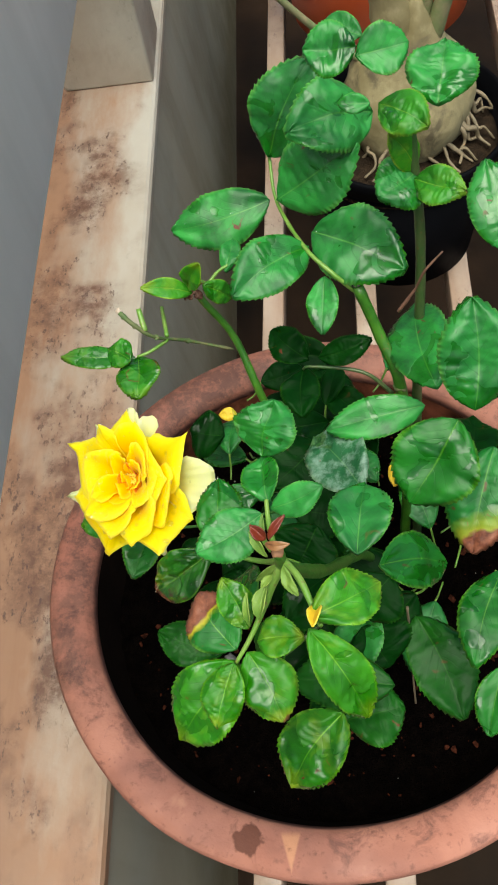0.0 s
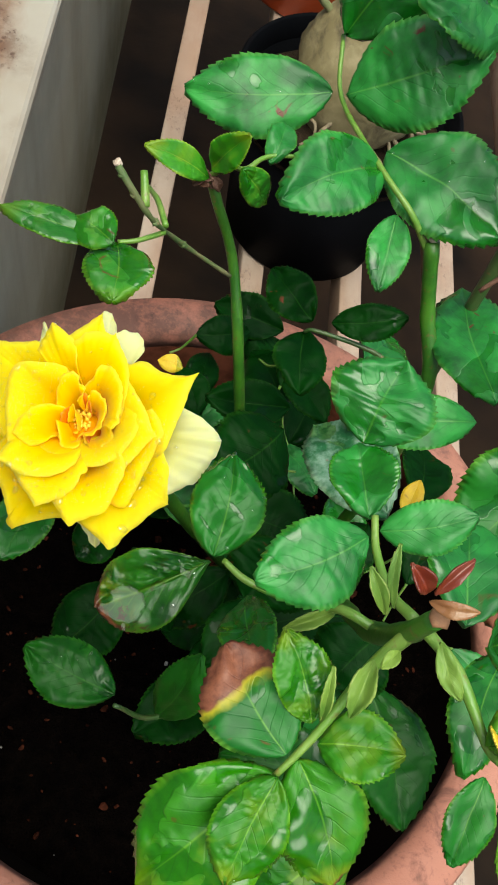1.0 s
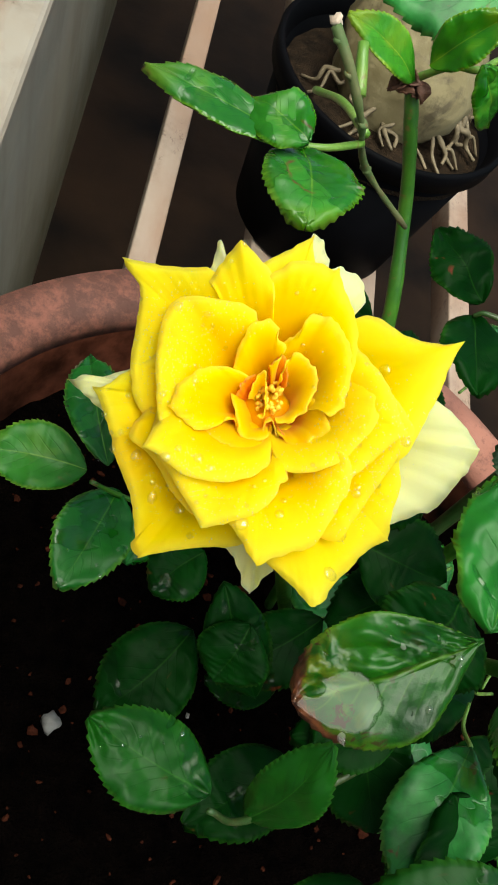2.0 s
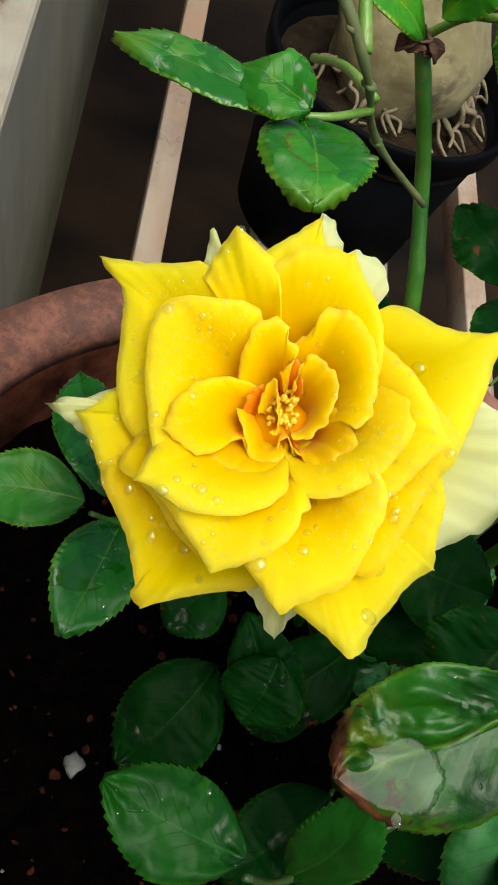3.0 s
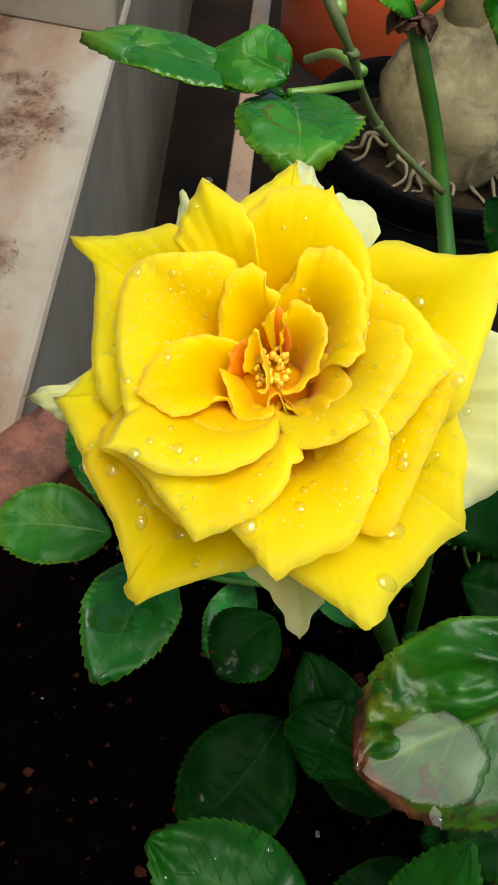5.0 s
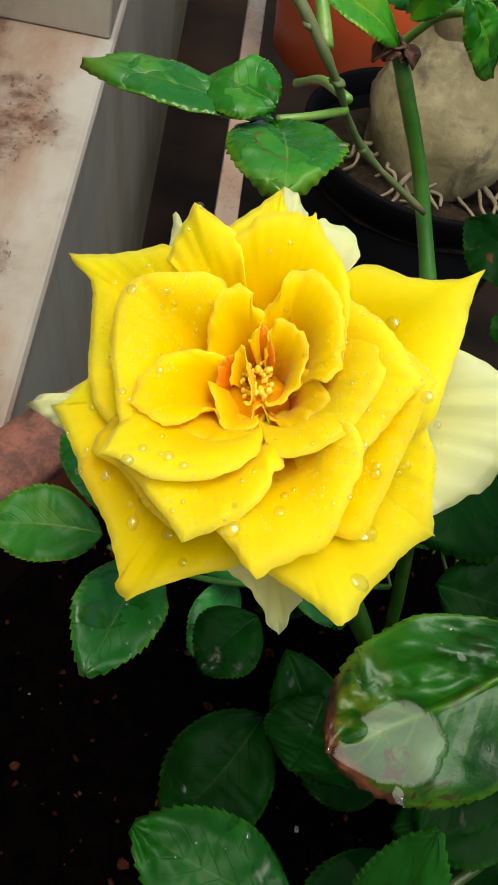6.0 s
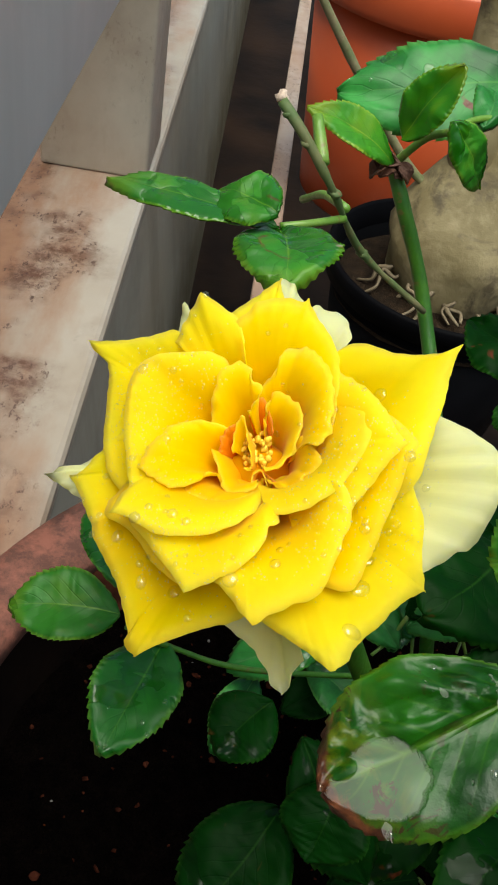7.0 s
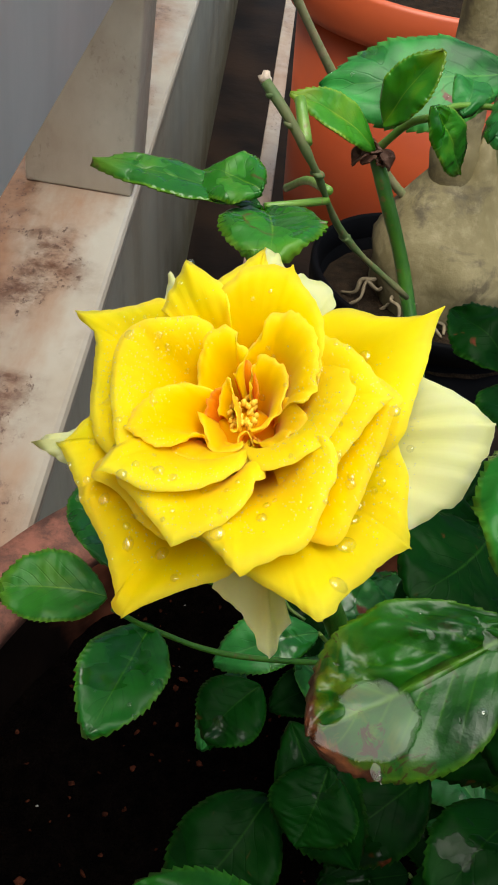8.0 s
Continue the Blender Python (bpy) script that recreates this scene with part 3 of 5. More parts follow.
# ---- rose bush ----
bush = thing("rose_bush", "wet rose bush with serrated green leaves and one yellow bloom", "rose bush", at=POT + Vector((0.01, -0.02, SOIL_Z)))
BUSH = bush.location.copy()


def bush_part(name, bm, material, label="", parent=None, smooth=True):
    """A part of the bush, its mesh given in world metres."""
    bm.transform(Matrix.Translation(-BUSH))
    return part(name, bm, material, parent or bush, label, smooth)


leaf_count = [0]
BUDLEAF = plain("tan_young_leaf", (0.16, 0.06, 0.022), (0.26, 0.13, 0.05), 150, 0.35, 0.3, 0.0006)


def leaf(base, tip, wide, normal, material=LEAF, curl=0.12, fold=0.18, wave=0.07, teeth=19, crinkle=1.5, half=6, label="", name="leaf", calm=1.0, ends=(0.60, 0.70), full=0.0):
    """A leaf blade from base to tip (metres), so many metres wide. curl: how far the tip bends down; fold: how the halves rise from the midrib; ends: how slender base and tip are; full: how far its widest part lies from the middle."""
    leaf_count[0] += 1
    seed = leaf_count[0] * 3.7
    b, t, n = Vector(base), Vector(tip), Vector(normal).normalized()
    axis = t - b
    long = axis.length
    ax = axis.normalized()
    n = (n - ax * n.dot(ax)).normalized()
    side = ax.cross(n)
    fold *= 1.3 + 0.9 * math.sin(seed * 3.1)
    bow = 0.05 * math.sin(seed)
    fat = 0.96 + 0.10 * math.sin(seed * 1.7) + full
    quilt = 0.024 * crinkle * (0.6 + 0.5 * math.sin(seed * 2.3))
    rows, uvs, count = [], [], teeth * 3
    for i in range(count + 1):
        s = i / count
        body = math.sin(math.pi * s**fat) ** (ends[0] if s**fat < 0.5 else ends[1])
        w = 0.53 * wide * max(body, 0.02 if 0 < s < 1 else 0.012)
        tooth = (i % 3) / 2.0
        edge = 1 + ((0.5 if half > 10 else 1.0) * (0.038 + 0.016 * math.sin(i * 1.7 + seed)) * tooth - 0.01) * (1 if 0.06 < s < 0.99 else 0)
        mid = b + axis * s + n * (curl * long * (4 * s * (1 - s)) * 0.5) + side * (bow * long * math.sin(math.pi * s))
        row, uv = [], []
        for j in range(-half, half + 1):
            v = j / half
            a = abs(v)
            x = v * w * (edge + 0.05 * noise.noise((s * 4, seed, math.copysign(2, v))) if abs(j) == half else 1.0)
            lift = fold * a**1.3 * w * (0.9 if s < 0.9 else 0.6)
            lift += wide * wave * (noise.noise((s * 3 + seed, v * 1.4, seed)) + 0.45 * noise.noise((s * 8 + seed, v * 3, seed)) * a)
            lift += (calm if v < 0 else 1.0) * wide * quilt * abs(math.sin(math.pi * (s * 7 - a * 3 + 1.7 * noise.noise((s * 3.5 + seed, v * 3, 1.0))))) * min(1.0, a * 4) * (1.15 - a)
            lift += (calm if v < 0 else 1.0) * wide * 0.035 * (crinkle - 0.5) * noise.noise((s * 5 + seed, v * 3.2, 2.0 + seed))
            lift += wide * 0.05 * noise.noise((s * 9 + seed, 7.0 * math.copysign(1, v), seed)) * a**4
            lift -= wide * 0.10 * max(0.0, a - 0.55) ** 2 * 4
            push = ax * (a * (0.012 if half > 10 else 0.022) * long * (tooth if abs(j) == half else 0))
            row.append(mid + side * x + n * lift + push)
            uv.append((s, v))
        rows.append(row)
        uvs.append(uv)
    bm = sheet(rows, uvs)
    ob = bush_part(name, bm, material, label)
    shell = ob.modifiers.new("thickness", "SOLIDIFY")
    shell.thickness, shell.offset = 0.00035, -1
    return ob


def stem(points, r0, r1, material=STEM, name="stem", label="", knots=0.12):
    return bush_part(name, tube(points, r0, r1, 12, knots), material, label)


def petiole(a, b, r=0.0006, sag=0.003):
    a, b = Vector(a), Vector(b)
    return bush_part("petiole", tube([a, (a + b) / 2 - Vector((0, 0, sag)), b], r, r * 0.8, 8), STEM_LIGHT)


stem([(0.0050, 0.2050, 0.1080), (-0.0146, 0.2016, 0.2007), (-0.0331, 0.2094, 0.2747), (-0.0434, 0.2265, 0.3049), (-0.0530, 0.2312, 0.3242), (-0.0570, 0.2338, 0.3312)], 0.0021, 0.0014, STEM)
stem([(-0.0443, 0.2201, 0.3068), (-0.0612, 0.2162, 0.3205), (-0.0706, 0.2065, 0.3370), (-0.0769, 0.2065, 0.3453), (-0.0820, 0.2099, 0.3497)], 0.0006, 0.0008, STEM_OLD, "twig", "dead cut-back twig", 0.5)
stem([(-0.0735, 0.2060, 0.3419), (-0.0755, 0.2133, 0.3468)], 0.0011, 0.0010, STEM_LIGHT, "twig")
stem([(-0.0672, 0.2104, 0.3322), (-0.0703, 0.2240, 0.3273), (-0.0732, 0.2357, 0.3195)], 0.0009, 0.0008, STEM_LIGHT, "twig")
bush_part("twig", lump(0.0011, 4, 0.6), CUT, "bleached cut end of a twig").data.transform(Matrix.Translation((-0.0822, 0.2104, 0.3502)))
stem([(0.0300, 0.2000, 0.1060), (0.0292, 0.1977, 0.2299), (0.0253, 0.2041, 0.2917), (0.0175, 0.2167, 0.3122), (0.0095, 0.2255, 0.3341)], 0.0028, 0.0023, STEM)
bush_part("stem", lump(0.0017, 9, 0.3, 0.5), CUT, "pale cut end of a stem").data.transform(Matrix.Translation((0.0092, 0.2256, 0.3353)))
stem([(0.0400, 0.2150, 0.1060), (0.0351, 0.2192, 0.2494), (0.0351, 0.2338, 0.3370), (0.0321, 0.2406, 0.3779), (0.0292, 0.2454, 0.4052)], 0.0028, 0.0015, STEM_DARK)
stem([(0.0200, 0.1900, 0.1060), (0.0058, 0.1461, 0.2494), (-0.0097, 0.1091, 0.3273), (-0.0190, 0.0935, 0.3711), (-0.0200, 0.0908, 0.3877)], 0.0024, 0.0018, STEM, knots=0.35)
stem([(-0.0195, 0.0920, 0.3779), (-0.0234, 0.0881, 0.3711), (-0.0263, 0.0838, 0.3662), (-0.0312, 0.0765, 0.3604), (-0.0362, 0.0706, 0.3555)], 0.0014, 0.0006, STEM_LIGHT)
stem([(-0.0190, 0.0911, 0.3809), (-0.0146, 0.0843, 0.3828), (-0.0107, 0.0740, 0.3828), (-0.0097, 0.0711, 0.3847)], 0.0012, 0.0006, STEM_LIGHT)
stem([(-0.0437, 0.1179, 0.3322), (-0.0383, 0.1135, 0.3333), (-0.0294, 0.1099, 0.3360), (-0.0214, 0.1052, 0.3468), (-0.0146, 0.1013, 0.3487)], 0.0007, 0.0012, STEM_LIGHT, "petiole")
stem([(-0.0244, 0.1140, 0.3731), (-0.0240, 0.1073, 0.3726), (-0.0224, 0.0989, 0.3750), (-0.0203, 0.0930, 0.3799)], 0.0007, 0.0010, STEM_LIGHT, "petiole")
stem([(0.0095, 0.2250, 0.3302), (0.0003, 0.2269, 0.3409), (-0.0102, 0.2396, 0.3438), (-0.0208, 0.2701, 0.3399), (-0.0229, 0.2903, 0.3468)], 0.0010, 0.0007, STEM_LIGHT, "petiole")
stem([(-0.0789, 0.2021, 0.3312), (-0.0740, 0.2036, 0.3317), (-0.0672, 0.2094, 0.3307)], 0.0006, 0.0008, STEM_LIGHT, "petiole")
stem([(-0.0570, 0.2338, 0.3312), (-0.0526, 0.2308, 0.3390), (-0.0487, 0.2269, 0.3429), (-0.0409, 0.2338, 0.3438), (-0.0175, 0.2377, 0.3438)], 0.0009, 0.0006, STEM_LIGHT, "petiole")
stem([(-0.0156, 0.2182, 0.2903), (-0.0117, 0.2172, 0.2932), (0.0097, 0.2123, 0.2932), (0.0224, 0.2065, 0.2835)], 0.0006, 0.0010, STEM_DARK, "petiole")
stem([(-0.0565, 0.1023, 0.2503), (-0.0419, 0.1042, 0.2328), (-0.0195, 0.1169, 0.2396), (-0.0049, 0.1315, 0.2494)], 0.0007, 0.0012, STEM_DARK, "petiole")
stem([(-0.0955, 0.1597, 0.2659), (-0.0867, 0.1636, 0.2552), (-0.0682, 0.1675, 0.2445), (-0.0292, 0.1802, 0.2299)], 0.0005, 0.0007, STEM, "petiole")
stem([(0.0150, 0.1950, 0.1080), (-0.0292, 0.1753, 0.2104), (-0.0584, 0.1636, 0.2786), (-0.0735, 0.1578, 0.3097), (-0.0779, 0.1539, 0.3195)], 0.0026, 0.0022, STEM)
bush_part("stem", lump(0.0018, 12, 0.25, 0.4), CUT_FRESH, "brown cut end of a cane").data.transform(Matrix.Translation((-0.0201, 0.0907, 0.3884)))

for x, y, z, r in ((-0.0146, 0.2018, 0.2011, 0.0023), (-0.0326, 0.2094, 0.2727, 0.0021), (-0.0429, 0.2258, 0.3034, 0.0019), (-0.0526, 0.2311, 0.3236, 0.0018), (-0.0612, 0.2164, 0.3203, 0.0015), (-0.0703, 0.2067, 0.3366, 0.0016), (-0.0768, 0.2065, 0.3448, 0.0015), (-0.0805, 0.2087, 0.3482, 0.0014), (0.0251, 0.2042, 0.2920, 0.0034)):
    knot = lump(r * 0.86, x * 900, 0.5, 0.55)
    knot.transform(Matrix.Translation((x, y, z)))
    bush_part("stem_node", knot, STEM_OLD)
stem([(0.0244, 0.2123, 0.3322), (0.0308, 0.2147, 0.3419), (0.0340, 0.2148, 0.3516), (0.0404, 0.2173, 0.3584)], 0.0008, 0.0004, DRIED, "twig", "thin bare brown twig", 0.4)
stem([(0.0206, 0.1200, 0.2542), (0.0220, 0.1170, 0.2299), (0.0232, 0.1103, 0.2007), (0.0249, 0.1005, 0.1714)], 0.0006, 0.0005, ROOT, "twig", "thin dead twig hanging in the bush", 0.4)
pale_stone = single("pebble", lump(0.0034, 17, 0.6, 0.55), PALE_STONE, "pale stone lying on the soil", "stone")
pale_stone.location = (-0.0742, 0.1420, 0.1165)

beaded = []
leaf((-0.0793, 0.2008, 0.3319), (-0.1097, 0.2033, 0.3339), 0.0095, (0.00, -0.10, 1.00), LEAF_MATTE)
leaf((-0.0800, 0.1967, 0.3366), (-0.0906, 0.2044, 0.3348), 0.0114, (-0.30, -0.25, 0.92), LEAF_MATTE)
leaf((-0.0789, 0.2021, 0.3307), (-0.0776, 0.1816, 0.3324), 0.0170, (-0.14, 0.08, 0.99), LEAF_MATTE)
leaf((-0.0574, 0.2309, 0.3329), (-0.0764, 0.2276, 0.3424), 0.0081, (0.45, -0.56, 0.70), LEAF_YOUNG)
leaf((-0.0577, 0.2277, 0.3393), (-0.0507, 0.2257, 0.3552), 0.0088, (-0.57, -0.81, 0.14), LEAF_YOUNG)
leaf((-0.0502, 0.2229, 0.3461), (-0.0404, 0.2263, 0.3327), 0.0090, (0.67, -0.67, 0.32), LEAF_MATTE, crinkle=2.2, half=8)
leaf((-0.0420, 0.2317, 0.3427), (-0.0389, 0.2478, 0.3436), 0.0081, (0.05, -0.07, 1.00), LEAF, curl=0.3, fold=0.5, wave=0.15)
beaded.append(leaf((-0.0239, 0.2712, 0.3403), (-0.0678, 0.2686, 0.3306), 0.0235, (-0.11, -0.62, 0.78), LEAF))
leaf((-0.0087, 0.2408, 0.3429), (-0.0389, 0.2172, 0.3445), 0.0221, (0.30, -0.33, 0.89), LEAF)
beaded.append(leaf((-0.0068, 0.2503, 0.3407), (0.0280, 0.2254, 0.3409), 0.0293, (-0.32, -0.44, 0.84), LEAF))
leaf((-0.0030, 0.2289, 0.3376), (-0.0055, 0.2069, 0.3291), 0.0120, (-0.09, -0.35, 0.93), LEAF)
leaf((-0.0203, 0.2678, 0.3429), (0.0132, 0.2653, 0.3710), 0.0293, (-0.50, -0.67, 0.54), LEAF)
leaf((-0.0229, 0.2877, 0.3487), (-0.0026, 0.2979, 0.3857), 0.0272, (-0.26, -0.89, 0.39), LEAF)
leaf((0.0201, 0.2788, 0.3729), (-0.0126, 0.2612, 0.3824), 0.0278, (0.47, -0.47, 0.75), LEAF, crinkle=2.2, half=8)
leaf((0.0127, 0.2466, 0.4247), (-0.0044, 0.2485, 0.4247), 0.0166, (-0.07, -0.65, 0.75), LEAF)
leaf((0.0124, 0.2424, 0.4247), (0.0294, 0.2461, 0.4247), 0.0154, (0.14, -0.63, 0.77), LEAF)
leaf((0.0385, 0.2392, 0.4052), (0.0430, 0.2590, 0.4149), 0.0225, (-0.06, -0.43, 0.90), LEAF, crinkle=2.2, half=8)
leaf((0.0198, 0.2430, 0.4052), (0.0343, 0.2295, 0.4052), 0.0150, (-0.36, -0.39, 0.85), LEAF_MATTE, crinkle=2.2, half=8)
leaf((0.0323, 0.2410, 0.3760), (0.0229, 0.2388, 0.3955), 0.0107, (0.48, -0.87, 0.14), LEAF_YOUNG)
leaf((0.0333, 0.2409, 0.3760), (0.0183, 0.2303, 0.3760), 0.0197, (0.27, -0.38, 0.89), LEAF)
leaf((0.0319, 0.2367, 0.3760), (0.0476, 0.2236, 0.3809), 0.0139, (-0.51, -0.31, 0.80), LEAF_MATTE, crinkle=2.2, half=8)
leaf((0.0159, 0.2313, 0.4149), (0.0056, 0.2331, 0.4149), 0.0062, (-0.10, -0.61, 0.78), LEAF)
leaf((0.0148, 0.2519, 0.4247), (0.0026, 0.2617, 0.4247), 0.0098, (-0.37, -0.46, 0.81), LEAF)
leaf((0.0615, 0.2150, 0.3590), (0.0575, 0.2430, 0.3760), 0.0200, (-0.10, -0.62, 0.78), LEAF)
leaf((0.0371, 0.1882, 0.3139), (0.0355, 0.2409, 0.3023), 0.0251, (-0.28, 0.20, 0.94), LEAF)
leaf((0.0461, 0.1619, 0.3370), (0.0462, 0.1887, 0.3662), 0.0262, (-0.12, -0.73, 0.67), LEAF)
leaf((0.0400, 0.1585, 0.3370), (0.0215, 0.1370, 0.3175), 0.0300, (-0.24, -0.52, 0.82), LEAF_SPOT)
leaf((0.0323, 0.1823, 0.3100), (-0.0068, 0.1761, 0.3067), 0.0162, (-0.01, -0.39, 0.92), LEAF)
leaf((0.0563, 0.1630, 0.3078), (0.0449, 0.1280, 0.2883), 0.0254, (-0.15, -0.44, 0.88), LEAF_SCAR, label="leaf with a dried brown tip")
leaf((0.0080, 0.0998, 0.3525), (0.0303, 0.1081, 0.3295), 0.0173, (0.73, -0.12, 0.67), LEAF_SPOT)
leaf((0.0587, 0.1281, 0.2688), (0.0427, 0.0904, 0.2688), 0.0189, (-0.01, 0.00, 1.00), LEAF_SPOT)
leaf((0.0247, 0.1212, 0.2396), (0.0402, 0.0793, 0.2299), 0.0255, (-0.05, -0.24, 0.97), LEAF_HALF_SHADE)
leaf((0.0545, 0.0926, 0.2591), (0.0468, 0.0685, 0.2494), 0.0141, (-0.16, -0.33, 0.93), LEAF_SPOT)
leaf((-0.0245, 0.1150, 0.3700), (-0.0262, 0.1310, 0.3690), 0.0120, (-0.25, -0.40, 0.88), LEAF, fold=0.4)
leaf((-0.0258, 0.1300, 0.3712), (-0.0203, 0.1446, 0.3801), 0.0200, (-0.30, -0.45, 0.85), LEAF, fold=0.3, wave=0.10)
leaf((-0.0231, 0.1116, 0.3721), (-0.0077, 0.1136, 0.3805), 0.0095, (-0.47, -0.39, 0.79), LEAF)
leaf((-0.0258, 0.1095, 0.3734), (-0.0454, 0.0990, 0.3713), 0.0150, (0.04, -0.27, 0.96), LEAF)
leaf((0.0056, 0.1495, 0.3063), (-0.0121, 0.1812, 0.2936), 0.0243, (-0.45, 0.11, 0.89), LEAF_PALE_PATCH)
leaf((0.0011, 0.1023, 0.3562), (0.0056, 0.1292, 0.3509), 0.0190, (-0.00, 0.19, 0.98), LEAF)
beaded.append(leaf((-0.0468, 0.1170, 0.3325), (-0.0688, 0.1074, 0.3199), 0.0170, (-0.36, -0.39, 0.84), LEAF_BROWN, curl=0.15, wave=0.07, teeth=24, crinkle=3.4, half=16, calm=0.06, ends=(0.85, 0.50), full=0.22, label="wet leaf with a brown scorched tip"))
beaded.append(leaf((-0.0463, 0.1180, 0.3333), (-0.0445, 0.1409, 0.3391), 0.0160, (-0.17, -0.47, 0.87), LEAF_SPOT, wave=0.10, crinkle=2.4, half=10))
leaf((-0.0355, 0.0734, 0.3600), (-0.0472, 0.0912, 0.3592), 0.0165, (-0.35, 0.13, 0.93), LEAF_TIP, label="leaf with a dried brown tip")
leaf((-0.0317, 0.0788, 0.3615), (-0.0386, 0.0921, 0.3681), 0.0099, (-0.13, -0.21, 0.97), LEAF_FRESH, crinkle=2.2, half=8)
leaf((-0.0295, 0.0762, 0.3584), (-0.0160, 0.0749, 0.3645), 0.0113, (-0.51, -0.11, 0.85), LEAF_FRESH, crinkle=2.2, half=8)
leaf((-0.0363, 0.0707, 0.3555), (-0.0553, 0.0535, 0.3380), 0.0215, (-0.39, -0.41, 0.82), LEAF_FRESH, crinkle=2.2, half=8)
leaf((-0.0363, 0.0701, 0.3578), (-0.0423, 0.0539, 0.3494), 0.0124, (-0.20, -0.39, 0.90), LEAF_FRESH, crinkle=2.2, half=8)
leaf((-0.0323, 0.0734, 0.3570), (-0.0230, 0.0551, 0.3490), 0.0159, (0.05, -0.54, 0.84), LEAF_FRESH, crinkle=2.2, half=8)
leaf((-0.0072, 0.0662, 0.3082), (-0.0264, 0.0463, 0.2920), 0.0222, (-0.30, -0.41, 0.86), LEAF_FRESH, crinkle=2.2, half=8)
leaf((-0.0123, 0.0677, 0.3920), (0.0007, 0.0508, 0.3704), 0.0127, (0.26, -0.68, 0.69), LEAF_FRESH, crinkle=2.2, half=8)
leaf((-0.0117, 0.0730, 0.3868), (0.0066, 0.0842, 0.3792), 0.0139, (0.38, 0.01, 0.92), LEAF_FRESH, crinkle=2.2, half=8)
leaf((-0.0077, 0.0768, 0.2494), (0.0159, 0.0813, 0.2494), 0.0241, (0.03, -0.16, 0.99), LEAF_HALF_SHADE)
beaded.append(leaf((-0.0569, 0.1053, 0.2514), (-0.0844, 0.1157, 0.2525), 0.0178, (-0.03, -0.18, 0.98), LEAF_HALF_SHADE, crinkle=2.2, half=8))
leaf((-0.0417, 0.1046, 0.2315), (-0.0345, 0.1166, 0.2603), 0.0145, (-0.54, -0.72, 0.44), LEAF_HALF_SHADE, crinkle=2.2, half=8)
leaf((-0.0576, 0.1479, 0.2236), (-0.0759, 0.1258, 0.2129), 0.0225, (-0.18, -0.30, 0.94), LEAF_WET_SHADE)
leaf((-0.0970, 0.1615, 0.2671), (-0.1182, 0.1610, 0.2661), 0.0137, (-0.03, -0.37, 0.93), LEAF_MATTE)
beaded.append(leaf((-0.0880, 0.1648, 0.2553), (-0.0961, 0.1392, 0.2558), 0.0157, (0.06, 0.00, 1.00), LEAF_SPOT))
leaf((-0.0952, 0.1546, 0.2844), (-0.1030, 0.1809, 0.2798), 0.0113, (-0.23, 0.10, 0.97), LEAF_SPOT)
leaf((-0.0154, 0.2186, 0.2906), (-0.0168, 0.1929, 0.2925), 0.0165, (-0.05, 0.08, 1.00), LEAF_WET_SHADE)
leaf((-0.0132, 0.2227, 0.2911), (-0.0286, 0.2372, 0.2959), 0.0150, (-0.12, -0.43, 0.90), LEAF_WET_SHADE, curl=0.3, fold=0.5, wave=0.15)
leaf((-0.0085, 0.2187, 0.2969), (0.0144, 0.2205, 0.3053), 0.0117, (-0.26, -0.49, 0.83), LEAF_WET_SHADE)
leaf((-0.0070, 0.2187, 0.2445), (-0.0393, 0.2129, 0.2494), 0.0167, (0.20, -0.38, 0.90), LEAF_WET_SHADE)
leaf((-0.0025, 0.2805, 0.2104), (-0.0341, 0.2876, 0.2104), 0.0189, (-0.11, -0.49, 0.87), LEAF_WET_SHADE)
leaf((-0.0134, 0.2626, 0.2007), (0.0001, 0.2803, 0.2007), 0.0374, (0.23, -0.17, 0.96), LEAF_WET_SHADE)
leaf((-0.0622, 0.2297, 0.2201), (-0.0803, 0.2347, 0.2201), 0.0240, (-0.10, -0.34, 0.93), LEAF_WET_SHADE)
leaf((-0.0643, 0.1580, 0.2494), (-0.0743, 0.1472, 0.2445), 0.0145, (-0.13, -0.30, 0.94), LEAF_WET_SHADE)
leaf((-0.0494, 0.1447, 0.2445), (-0.0542, 0.1330, 0.2348), 0.0172, (-0.31, -0.53, 0.79), LEAF_WET_SHADE)
leaf((-0.0177, 0.1328, 0.2396), (-0.0055, 0.1069, 0.2250), 0.0219, (-0.17, -0.55, 0.82), LEAF_WET_SHADE)
leaf((0.0120, 0.0846, 0.2688), (-0.0274, 0.0898, 0.2640), 0.0206, (-0.14, -0.14, 0.98), LEAF_HALF_SHADE)
leaf((-0.0057, 0.0963, 0.2201), (-0.0234, 0.0789, 0.2104), 0.0200, (-0.35, -0.16, 0.92), LEAF_WET_SHADE)
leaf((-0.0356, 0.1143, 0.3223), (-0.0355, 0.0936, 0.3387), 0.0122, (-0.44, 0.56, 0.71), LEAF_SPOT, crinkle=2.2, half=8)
leaf((0.0049, 0.1519, 0.2932), (-0.0057, 0.1377, 0.2883), 0.0146, (-0.27, -0.13, 0.96), LEAF_WET_SHADE)
leaf((-0.0252, 0.1710, 0.2494), (0.0007, 0.1656, 0.2494), 0.0230, (-0.08, -0.40, 0.91), LEAF_WET_SHADE)
leaf((0.0017, 0.1142, 0.2494), (0.0121, 0.0998, 0.2396), 0.0304, (0.16, -0.47, 0.87), LEAF_WET_SHADE)
leaf((-0.0137, 0.1481, 0.2786), (-0.0243, 0.1330, 0.2688), 0.0275, (-0.09, -0.49, 0.87), LEAF_WET_SHADE)
